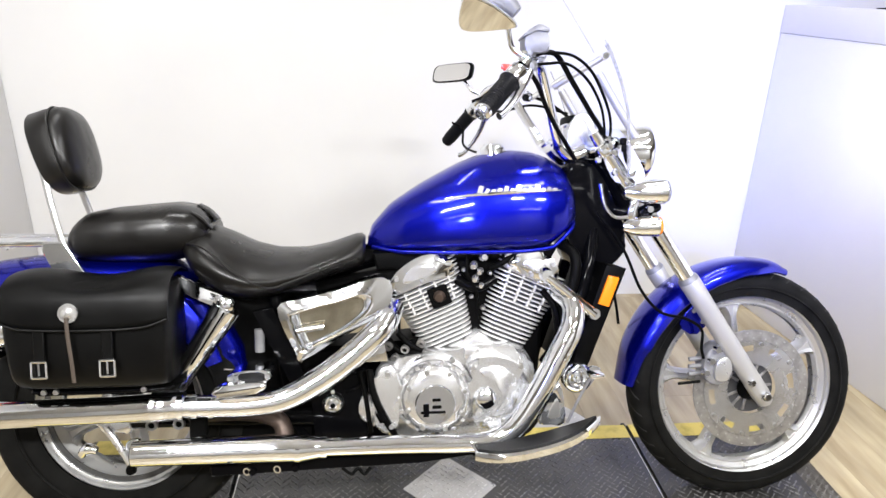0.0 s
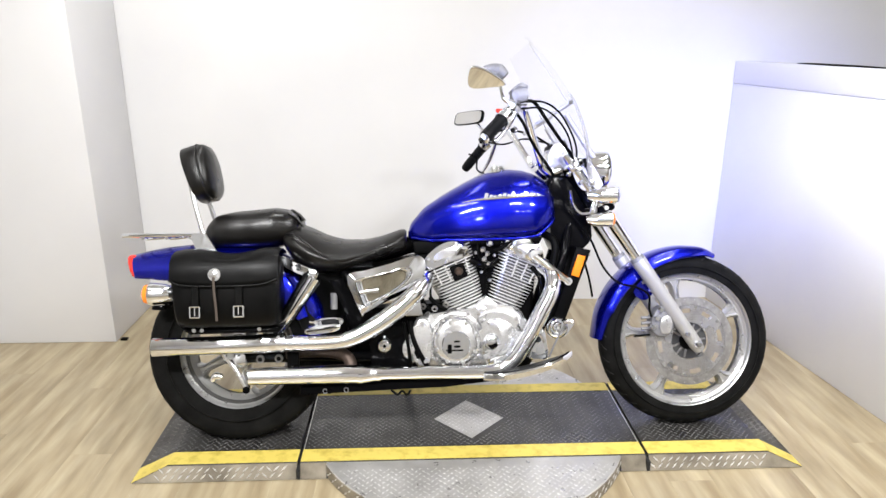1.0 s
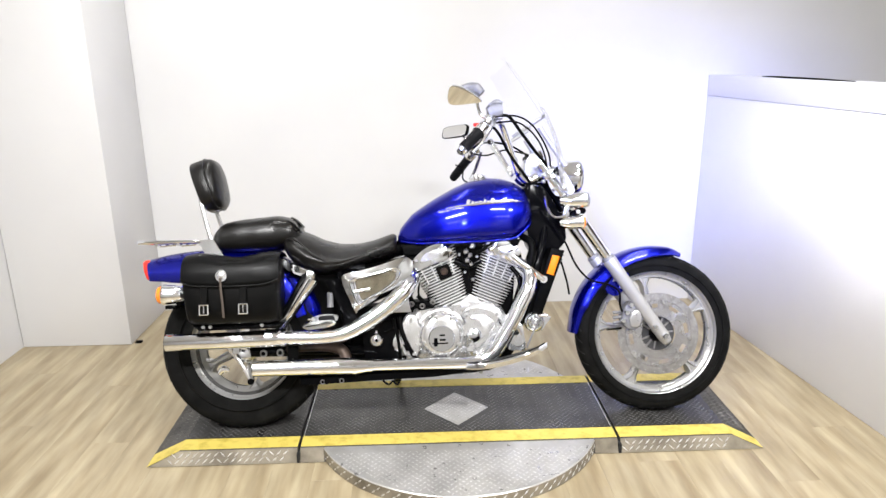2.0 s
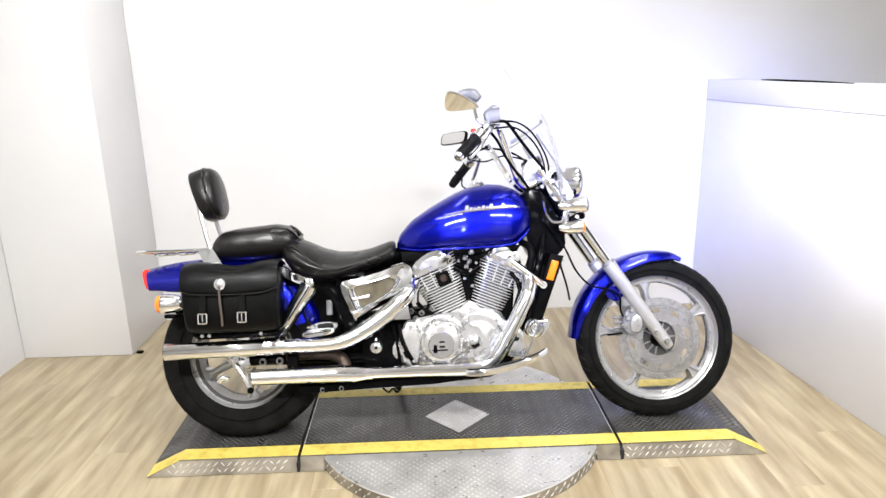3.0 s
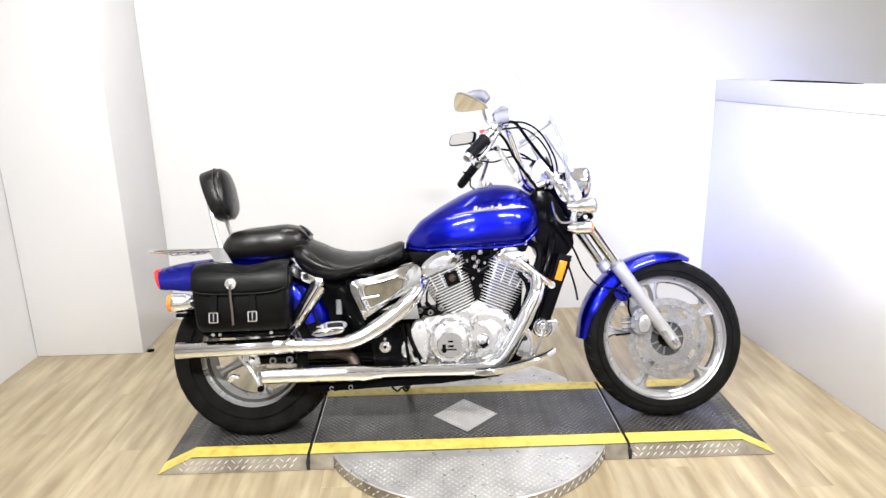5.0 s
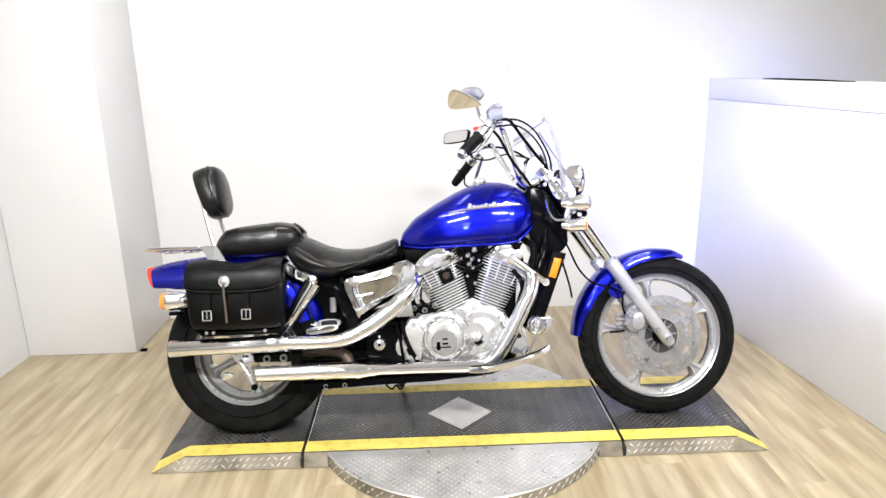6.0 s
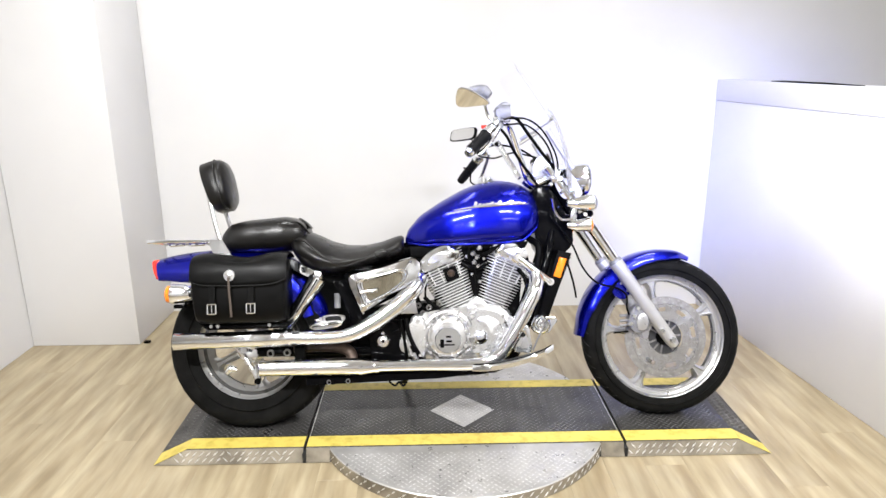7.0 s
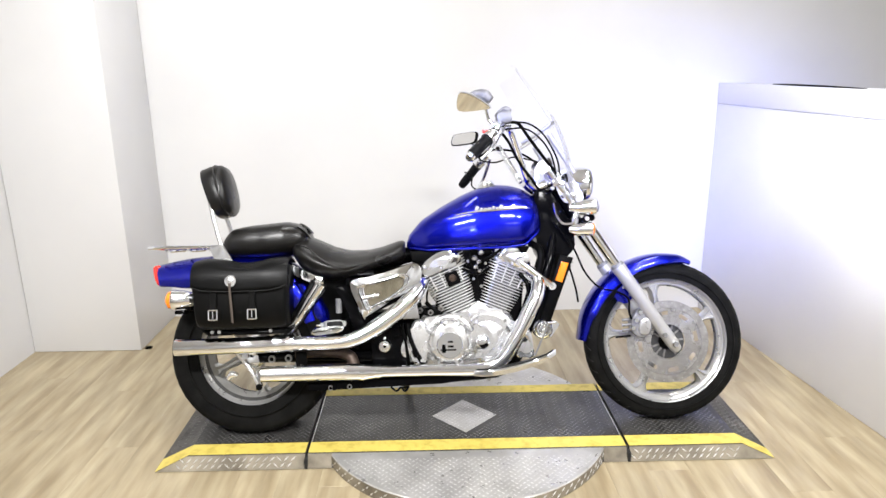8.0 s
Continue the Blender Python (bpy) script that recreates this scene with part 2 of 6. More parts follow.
def add_rings(bm, rings, closed=False, caps=True):
    """Skins a row of rings of points."""
    rows = [[bm.verts.new(p) for p in ring] for ring in rings]
    n = len(rows[0])
    pairs = list(zip(rows, rows[1:])) + ([(rows[-1], rows[0])] if closed else [])
    for a, b in pairs:
        for k in range(n):
            bm.faces.new((a[k], a[(k + 1) % n], b[(k + 1) % n], b[k]))
    if caps and not closed:
        bm.faces.new(list(reversed(rows[0])))
        bm.faces.new(rows[-1])
    return rows


def smooth_path(pts, steps=6):
    """A rounded path through the points."""
    p = [Vector(q) for q in pts]
    if len(p) < 3:
        return p
    p = [2 * p[0] - p[1]] + p + [2 * p[-1] - p[-2]]
    out = []
    for i in range(1, len(p) - 2):
        a, b, c, d = p[i - 1], p[i], p[i + 1], p[i + 2]
        for s in range(steps):
            t = s / steps
            out.append(0.5 * (2 * b + (c - a) * t + (2 * a - 5 * b + 4 * c - d) * t * t + (3 * b - a - 3 * c + d) * t ** 3))
    out.append(p[-2])
    return out


def add_tube(bm, pts, radius, seg=14, steps=6, flat=1.0, smooth=True):
    """A round bar along a path. radius: one number, or one for each point given."""
    path = smooth_path(pts, steps) if smooth else [Vector(q) for q in pts]
    if isinstance(radius, (int, float)):
        radii = [radius] * len(path)
    else:
        radii = [float(r) for r in np.interp(np.linspace(0, len(pts) - 1, len(path)), range(len(pts)), radius)]
    rings, side = [], None
    for i, c in enumerate(path):
        d = (path[min(i + 1, len(path) - 1)] - path[max(i - 1, 0)]).normalized()
        if side is None:
            side = d.cross(Vector((0, 0, 1)) if abs(d.z) < 0.9 else Vector((0, 1, 0))).normalized()
        else:
            side = (side - d * side.dot(d)).normalized()
        up = d.cross(side)
        rings.append([c + radii[i] * (math.cos(a) * side + flat * math.sin(a) * up) for a in (2 * math.pi * k / seg for k in range(seg))])
    add_rings(bm, rings)


def tube(pts, radius, seg=14, steps=6, flat=1.0, smooth=True):
    bm = bmesh.new()
    add_tube(bm, pts, radius, seg, steps, flat, smooth)
    return bm


def add_lathe(bm, profile, centre, axis=(0, 1, 0), seg=32, start=None, sweep=2 * math.pi, close_profile=False):
    """Turns a profile of (radius, place along the axis) round an axis."""
    axis = Vector(axis).normalized()
    a = Vector((0, 0, 1)) if abs(axis.z) < 0.9 else Vector((1, 0, 0))
    a = (a - axis * a.dot(axis)).normalized()
    b = axis.cross(a)
    c = Vector(centre)
    full = abs(sweep - 2 * math.pi) < 1e-6
    n = seg if full else seg + 1
    rings = []
    for k in range(n):
        t = (start or 0.0) + sweep * k / seg
        rings.append([c + axis * h + r * (math.cos(t) * a + math.sin(t) * b) for r, h in profile])
    rows = [[bm.verts.new(p) for p in ring] for ring in rings]
    m = len(profile)
    span = m if close_profile else m - 1
    for i in range(n if full else n - 1):
        p, q = rows[i], rows[(i + 1) % n]
        for j in range(span):
            bm.faces.new((p[j], p[(j + 1) % m], q[(j + 1) % m], q[j]))
    bmesh.ops.remove_doubles(bm, verts=[v for row in rows for v in row], dist=1e-6)


def lathe(profile, centre, axis=(0, 1, 0), seg=32, **kw):
    bm = bmesh.new()
    add_lathe(bm, profile, centre, axis, seg, **kw)
    return bm


def add_plate(bm, outline, v0, v1, bevel=0.0, seg=2, axis="y"):
    """A plate with an outline of (x, z) pairs, from lateral v0 to v1."""
    put = (lambda p, v: (p[0], v, p[1])) if axis == "y" else (lambda p, v: (p[0], p[1], v))
    a = [bm.verts.new(put(p, v0)) for p in outline]
    b = [bm.verts.new(put(p, v1)) for p in outline]
    n = len(outline)
    fs = [bm.faces.new(a), bm.faces.new(list(reversed(b)))]
    fs += [bm.faces.new((a[k], b[k], b[(k + 1) % n], a[(k + 1) % n])) for k in range(n)]
    if bevel > 0:
        es = list(set(fs[0].edges) | set(fs[1].edges))
        bmesh.ops.bevel(bm, geom=es, offset=bevel, segments=seg, affect="EDGES", profile=0.5)


def plate(outline, v0, v1, bevel=0.0, seg=2, axis="y"):
    bm = bmesh.new()
    add_plate(bm, outline, v0, v1, bevel, seg, axis)
    return bm


def rounded(points, steps=5):
    """A closed outline rounded through its points."""
    p = [Vector((*q, 0)) for q in points]
    n = len(p)
    out = []
    for i in range(n):
        a, b, c, d = p[i - 1], p[i], p[(i + 1) % n], p[(i + 2) % n]
        for s in range(steps):
            t = s / steps
            q = 0.5 * (2 * b + (c - a) * t + (2 * a - 5 * b + 4 * c - d) * t * t + (3 * b - a - 3 * c + d) * t ** 3)
            out.append((q.x, q.y))
    return out


# ---- the room ----
ROOM_H = 3.0


def structure(name, bm, mat, label, category="wall"):
    return tagged(finish(name, bm, mat, None, "", True, 30), label, category, "", "structure")


structure("wall_back", box((-4.6, 1.61, 0), (4.6, 1.76, ROOM_H)), WALL, "plain white painted back wall of the booth")
structure("wall_pillar", box((-2.25, 1.107, 0), (-1.684, 1.608, ROOM_H), 0.006), WALL, "white boxed-out wall pillar in the corner")
structure("wall_left", box((-2.40, -1.3, 0), (-2.252, 1.608, ROOM_H)), WALL, "plain white painted side wall")
structure("wall_shop_left", box((-4.6, -4.6, 0), (-4.45, 1.76, ROOM_H)), SHOP, "light grey wall of the shop")
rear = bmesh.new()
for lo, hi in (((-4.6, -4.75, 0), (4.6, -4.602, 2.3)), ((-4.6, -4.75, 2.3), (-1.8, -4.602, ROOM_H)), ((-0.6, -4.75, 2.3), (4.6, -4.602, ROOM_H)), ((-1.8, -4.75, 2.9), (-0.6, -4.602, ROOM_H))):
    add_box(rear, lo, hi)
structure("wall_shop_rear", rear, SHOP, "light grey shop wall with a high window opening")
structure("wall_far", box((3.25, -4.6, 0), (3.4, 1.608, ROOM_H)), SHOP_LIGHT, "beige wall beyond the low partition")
structure("ceiling", box((-4.6, -4.75, ROOM_H), (4.6, 1.76, ROOM_H + 0.1)), CEILING, "flat off-white ceiling", "ceiling")


def partition_bm(x0, x1, y0, y1, z0, z1, bevel=0.004):
    """A wall that runs slightly askew."""
    bm = bmesh.new()
    skew = lambda y: 1.69 - 0.105 * y
    vs = add_box(bm, (x0, y0, z0), (x1, y1, z1), bevel)
    for v in vs:
        v.co.x += skew(v.co.y)
    return bm


structure("wall_right", partition_bm(0, 0.1, -1.3, 1.606, 0, 1.2352), RIGHT_WALL, "low white partition wall with satin finish")
structure("trim", partition_bm(-0.003, 0.12, -1.3, 1.606, 1.236, 1.35), RIGHT_WALL, "white cap board along the low partition", "trim")

floor = structure("floor", box((-4.6, -4.75, -0.08), (4.6, 1.76, -0.006)), GAP, "oak-look vinyl plank floor", "floor")

# ---- the motorcycle lift platform ----
DECK_Z = 0.05
deck = new("lift_platform")
tagged(deck, "low black tread-plate motorcycle platform with yellow painted edges", "platform")


def add_lozenges(bm, inside, z, pitch=0.034, length=0.026, width=0.0065, height=0.0022, span=(-1.3, 1.3, -0.4, 0.9)):
    """The raised bars of tread plate, turned to and fro."""
    x0, x1, y0, y1 = span
    i = 0
    y = y0
    while y < y1:
        x = x0 + (pitch / 2 if i % 2 else 0)
        j = 0
        while x < x1:
            if inside(x, y):
                a = radians(45 if (i + j) % 2 else -45)
                c, s = math.cos(a), math.sin(a)
                ring = [(length / 2, 0), (0, width / 2), (-length / 2, 0), (0, -width / 2)]
                low = [bm.verts.new((x + c * p - s * q, y + s * p + c * q, z - 0.0005)) for p, q in ring]
                top = bm.verts.new((x, y, z + height))
                for k in range(4):
                    bm.faces.new((low[k], low[(k + 1) % 4], top))
            x += pitch
            j += 1
        y += pitch / 2
        i += 1


YF0, YF1, YB0, YB1 = 0.003, 0.076, 0.452, 0.518


def deck_section(name, xa, xb, slope_left=0.0, slope_right=0.0):
    """One section: top sheet with sloping front, back and, at the ends, a slope to the floor."""
    bm = bmesh.new()
    top = [(xa + slope_left, YF0), (xb - slope_right, YF0), (xb - slope_right, YB1), (xa + slope_left, YB1)]
    foot = [(xa, YF0 - 0.028), (xb, YF0 - 0.028), (xb, YB1 + 0.028), (xa, YB1 + 0.028)]
    t = [bm.verts.new((x, y, DECK_Z)) for x, y in top]
    f = [bm.verts.new((x, y, 0.001)) for x, y in foot]
    bm.faces.new(t)
    bm.faces.new(list(reversed(f)))
    for k in range(4):
        bm.faces.new((f[k], f[(k + 1) % 4], t[(k + 1) % 4], t[k]))
    return part(name, bm, DECK, deck, "black painted tread plate", 20)


def strip(xa, xb, ya, yb, z, mat, parent, name, thick=0.0015):
    return part(name, box((xa, ya, z + 0.0006), (xb, yb, z + thick)), mat, parent)


def quad_strip(name, corners, mat, parent, lift=0.0015):
    """A thin painted sheet over four corners."""
    bm = bmesh.new()
    c = [Vector(p) for p in corners]
    nrm = (c[1] - c[0]).cross(c[3] - c[0]).normalized()
    if nrm.z < 0:
        nrm = -nrm
    a = [bm.verts.new(p + nrm * 0.0005) for p in c]
    b = [bm.verts.new(p + nrm * lift) for p in c]
    bm.faces.new(list(reversed(a)))
    bm.faces.new(b)
    for k in range(4):
        bm.faces.new((a[k], a[(k + 1) % 4], b[(k + 1) % 4], b[k]))
    return part(name, bm, mat, parent)


left_deck = deck_section("deck_section", -1.177, -0.617, slope_left=0.12)
mid_deck = deck_section("deck_section", -0.6055, 0.6055)
right_deck = deck_section("deck_section", 0.617, 1.173, slope_right=0.118)
for dk, xa, xb in ((left_deck, -1.057, -0.617), (mid_deck, -0.6055, 0.6055), (right_deck, 0.617, 1.055)):
    strip(xa, xb, YF0 + 0.001, YF1, DECK_Z, YELLOW, dk, "yellow_strip")
    strip(xa, xb, YB0, YB1 - 0.001, DECK_Z, YELLOW, dk, "yellow_strip")
quad_strip("yellow_strip", [(-1.174, -0.026, 0.002), (-1.057, 0.0, DECK_Z), (-1.057, 0.076, DECK_Z), (-1.174, 0.055, 0.002)], YELLOW, left_deck)
quad_strip("yellow_strip", [(1.17, -0.026, 0.002), (1.055, 0.0, DECK_Z), (1.055, 0.076, DECK_Z), (1.17, 0.04, 0.002)], YELLOW, right_deck)
quad_strip("front_kick_plate", [(-1.172, -0.0275, 0.002), (-0.617, -0.0275, 0.002), (-0.617, -0.0005, 0.0488), (-1.057, -0.0005, 0.0488)], KICK, left_deck)
quad_strip("front_kick_plate", [(0.617, -0.0275, 0.002), (1.168, -0.0275, 0.002), (1.055, -0.0005, 0.0488), (0.617, -0.0005, 0.0488)], KICK, right_deck)
quad_strip("front_kick_plate", [(-0.6055, -0.0275, 0.002), (-0.515, -0.0275, 0.002), (-0.515, -0.0005, 0.0488), (-0.6055, -0.0005, 0.0488)], KICK, mid_deck)
quad_strip("front_kick_plate", [(0.515, -0.0275, 0.002), (0.6055, -0.0275, 0.002), (0.6055, -0.0005, 0.0488), (0.515, -0.0005, 0.0488)], KICK, mid_deck)
part("joint", box((-0.617, -0.028, 0.001), (-0.6055, 0.545, 0.038)), GAP, deck)
for xa in (-0.605, 0.6025):
    part("worn_edge", box((xa, YF1 + 0.001, DECK_Z + 0.0004), (xa + 0.0025, YB0 - 0.001, DECK_Z + 0.0014)), TREAD_BAR, mid_deck, "bare metal edge")
part("joint", box((0.6055, -0.028, 0.001), (0.617, 0.545, 0.038)), GAP, deck)

bm = bmesh.new()
add_lathe(bm, [(0.0, 0.0), (0.58, 0.0), (0.58, 0.043), (0.577, 0.046), (0.0, 0.046)], (0.0, 0.257, 0.001), (0, 0, 1), 128)
turntable = part("turntable_disc", bm, TREAD, deck, "round bare tread-plate turntable disc")
on_circle = lambda x, y: math.hypot(x, y - 0.257) < 0.565 and (y < -0.036 or y > 0.56)
bm = bmesh.new()
add_lozenges(bm, on_circle, 0.047, pitch=0.027, length=0.021, width=0.0055, height=0.0014)
tagged(part("tread_bar", bm, TREAD_BAR, turntable), kind="stuff")
# the worn band round its edge, with slanting bars
rim = part("turntable_rim", lathe([(0.578, 0.0), (0.5825, 0.0), (0.5825, 0.0425), (0.578, 0.0425)], (0.0, 0.257, 0.001), (0, 0, 1), 128, close_profile=True), KICK, turntable, "worn brownish rim band")
bm = bmesh.new()
for k in range(62):
    a = math.pi * (1.16 + 0.68 * k / 61)
    out, along = Vector((math.cos(a), math.sin(a), 0)), Vector((-math.sin(a), math.cos(a), 0))
    c = Vector((0, 0.257, 0.013 + 0.018 * (k % 2))) + out * 0.5823
    d = along * 0.72 + Vector((0, 0, 0.69))
    e = along * -0.69 + Vector((0, 0, 0.72))
    low = [bm.verts.new(c + q) for q in (d * 0.0125, e * 0.0036, d * -0.0125, e * -0.0036)]
    top = bm.verts.new(c + out * 0.003)
    for j in range(4):
        bm.faces.new((low[j], low[(j + 1) % 4], top))
tagged(part("tread_bar", bm, TREAD_BAR, rim), kind="stuff")
in_diamond = lambda x, y, r: abs(x) + abs(y - 0.257) < r
bm = bmesh.new()
add_plate(bm, [(-0.134, 0.257), (0, 0.391), (0.134, 0.257), (0, 0.123)], DECK_Z + 0.0006, DECK_Z + 0.002, 0, 1, "z")
diamond = part("diamond_plate", bm, TREAD, deck, "bare steel diamond let into the deck")
bm = bmesh.new()
add_lozenges(bm, lambda x, y: in_diamond(x, y, 0.122), DECK_Z + 0.0022, pitch=0.024, length=0.0195, width=0.0055, height=0.0016)
tagged(part("tread_bar", bm, TREAD_BAR, diamond), kind="stuff")
for dk, xa, xb in ((left_deck, -1.07, -0.625), (mid_deck, -0.595, 0.595), (right_deck, 0.625, 1.035)):
    bm = bmesh.new()
    add_lozenges(bm, lambda x, y: xa < x < xb and YF1 + 0.01 < y < YB0 - 0.01 and not in_diamond(x, y, 0.152), DECK_Z + 0.0005, pitch=0.024, length=0.0195, width=0.006, height=0.0018)
    tagged(part("tread_bar", bm, DECK_BAR, dk), kind="stuff")

# bars on the slopes at both ends
for dk, xa, xb in ((left_deck, -1.165, -1.062), (right_deck, 1.060, 1.162)):
    bm = bmesh.new()
    add_lozenges(bm, lambda x, y: xa < x < xb and YF1 + 0.01 < y < YB1 - 0.01, 0.0, pitch=0.024, length=0.0195, width=0.006, height=0.0018, span=(-1.3, 1.3, 0.0, 0.6))
    foot, head = (-1.177, -1.057) if xb < 0 else (1.173, 1.055)
    for v in bm.verts:
        v.co.z += 0.001 + (DECK_Z - 0.001) * (v.co.x - foot) / (head - foot) + 0.0006
    tagged(part("tread_bar", bm, DECK_BAR, dk), kind="stuff")

# raised bars on the sloping front plates
for dk, xa, xb in ((left_deck, -1.09, -0.63), (right_deck, 0.63, 1.06)):
    bm = bmesh.new()
    for i in range(int((xb - xa) / 0.026)):
        for j, f in enumerate((0.3, 0.7)):
            x = xa + 0.026 * (i + 0.5 * j)
            c = Vector((x, -0.0275 + 0.027 * f - 0.0012, 0.002 + 0.0468 * f + 0.0006))
            a = radians(42 if i % 7 else -42)
            up_slope = Vector((0, 0.027, 0.0468)).normalized()
            d = Vector((1, 0, 0)) * math.cos(a) + up_slope * math.sin(a)
            e = Vector((1, 0, 0)) * -math.sin(a) + up_slope * math.cos(a)
            n = Vector((0, -0.0468, 0.027)).normalized()
            low = [bm.verts.new(c + q) for q in (d * 0.0145, e * 0.003, d * -0.0145, e * -0.003)]
            top = bm.verts.new(c + n * 0.003)
            for k in range(4):
                bm.faces.new((low[k], low[(k + 1) % 4], top))
    tagged(part("tread_bar", bm, TREAD_BAR, dk), kind="stuff")

# ---- small things by the walls ----
bm = tube([(1.60, 1.16, 1.353), (1.605, 1.05, 1.3545), (1.61, 0.9, 1.3545), (1.625, 0.74, 1.3545), (1.64, 0.6, 1.353), (1.65, 0.5, 1.352)], [0.002, 0.0042, 0.0045, 0.0042, 0.003, 0.002], 8, 6)
tagged(finish("cable", bm, BLACKMATT), "thin black cable lying along the partition cap", "cable")
bm = box((-1.672, 1.12, 0.0), (-1.639, 1.145, 0.011), 0.003, None, 2)
tagged(finish("floor_wedge", bm, BLACKMATT), "small black wedge on the floor beside the pillar", "wedge")

# ---- the motorcycle ----
# Its own axes: x ahead, y to its left, z up from the deck in its plane of symmetry.
LEAN_DEG, YAW_DEG, BIKE_Y = 16.37, -0.71, 0.2046
bike = new("motorcycle")
tagged(bike, "metallic blue cruiser motorcycle with chrome pipes, on its side stand", "motorcycle")
bike.matrix_world = pose(0.815, BIKE_Y, DECK_Z + 0.003, -LEAN_DEG, 0, YAW_DEG) @ Matrix.Scale(1.0057, 4) @ pose(-0.81, 0, 0)

REAR, FRONT = Vector((-0.839, -0.025, 0.300)), Vector((0.812, 0, 0.319))


def trued(p):
    """Small corrections of the drawing, growing towards the tail."""
    u, v, w = p
    return Vector((u + 0.0006 + 0.0061 * u - 0.0286 * v - 0.0078 * w + 0.0033 * u * w - 0.0111 * u * u, v, w - 0.011 + 0.0215 * u + 0.0107 * v + 0.0094 * w - 0.0111 * u * w))


def part(name, bm, mat, parent, label="", angle=40):
    """A part of the motorcycle. The wheels are drawn true already."""
    if "wheel" not in name and "wheel" not in parent.name:
        for vert in bm.verts:
            vert.co = trued(vert.co)
    return finish(name, bm, mat, parent, label, True, angle)


SIDE = (0, -1, 0)


def lerp(x, xs, ys):
    return float(np.interp(x, xs, ys))


def rest_on_deck(bm):
    """Flattens the tyre where it bears on the deck."""
    m = bike.matrix_world
    back = m.inverted()
    for vert in bm.verts:
        at = m @ vert.co
        if at.z < DECK_Z + 0.002:
            at.z = DECK_Z + 0.002
            vert.co = back @ at


def wheel(name, c, tyre_r, tyre_w, rim_r, rim_w, spokes, first, spoke_w, hub_r, hub_w, label, square=0.6, lip_w=0.0115, drop=0.026, deep=0.016):
    """A cast wheel: rim, spokes and hub as separate meshes, and the tyre with its tread cuts."""
    lip, well = rim_r, rim_r - drop
    h = rim_w / 2
    face = [(lip - 0.009, -h + 0.001), (lip - 0.011, -h + 0.004), (lip - lip_w, -h + 0.008), (lip - lip_w, -h + deep), (well - 0.001, -h + deep + 0.001), (well - 0.005, -h + deep + 0.005), (well - 0.008, max(-h * 0.3, -h + deep + 0.01))]
    back = [(r, -q) for r, q in reversed(face)]
    rim = part(name, lathe([(lip, -h), (lip + 0.004, -h + 0.004), (lip - 0.004, -h + 0.012), (lip - 0.008, -h + 0.02), (lip - 0.008, h - 0.02), (lip - 0.004, h - 0.012),
                            (lip + 0.004, h - 0.004), (lip, h)] + back + face, c, (0, 1, 0), 96, close_profile=True), RIM, bike, label, 25)
    if drop > 0.03:
        # added dark ring: the shade of the deep barrel put into colour
        part("rim_shade_ring", lathe([(well + 0.007, -h + 0.013), (lip - lip_w + 0.001, -h + 0.013), (lip - lip_w + 0.001, -h + 0.016), (well + 0.007, -h + 0.016)], c, (0, 1, 0), 96, close_profile=True), SHADE_GREY, rim, "dark ring painting the shade inside the rim lip")
    for k in range(spokes):
        a = radians(first + 360 / spokes * k)
        d, s = Vector((math.cos(a), 0, math.sin(a))), Vector((-math.sin(a), 0, math.cos(a)))
        bm = bmesh.new()
        rings = []
        for f in (0.0, 0.12, 0.3, 0.5, 0.7, 0.82, 0.88, 0.93, 0.97, 1.0):
            r = hub_r * 0.8 + (well - 0.004 - hub_r * 0.8) * f
            w = spoke_w * (1.1 - 0.42 * f + (28 * (f - 0.8) ** 2 + (f - 0.8) if f > 0.8 else 0))
            t = 0.018 + 0.010 * f
            ring = []
            for q, p in ((-1, -0.55), (-0.55, -1), (-0.28, -0.62), (0.28, -0.62), (0.55, -1), (1, -0.55), (1, 0.55), (0.55, 1), (-0.55, 1), (-1, 0.55)):
                ring.append(c + d * r + s * (q * w / 2) + Vector((0, p * t, 0)))
            rings.append(ring)
        add_rings(bm, rings)
        part("spoke", bm, RIM, rim, angle=50)
    bm = bmesh.new()
    add_lathe(bm, [(0.012, -hub_w / 2), (hub_r * 0.6, -hub_w / 2), (hub_r, -hub_w * 0.36), (hub_r, hub_w * 0.36), (hub_r * 0.6, hub_w / 2), (0.012, hub_w / 2)], c, (0, 1, 0), 40)
    part("hub", bm, ALU, rim)
    n, prof = 20, []
    for k in range(n + 1):
        a = math.pi * (k / n)
        rr = rim_r - 0.004 + (tyre_r - rim_r + 0.004) * math.sin(a) ** square
        prof.append((rr, -tyre_w / 2 * math.cos(a) * (0.78 + 0.22 * math.sin(a) ** 0.5)))
    bm = lathe(prof, c, (0, 1, 0), 128)
    # raised bead line and lettering band on the sidewall
    mid = rim_r + (tyre_r - rim_r) * 0.32
    for sgn in (-1, 1):
        add_lathe(bm, [(mid - 0.003, sgn * tyre_w * 0.452), (mid, sgn * (tyre_w * 0.452 + 0.0032)), (mid + 0.003, sgn * tyre_w * 0.455)], c, (0, 1, 0), 96)
    rest_on_deck(bm)
    part("tyre", bm, RUBBER, rim)
    # tread cuts across the shoulder
    bm = bmesh.new()
    count = 40
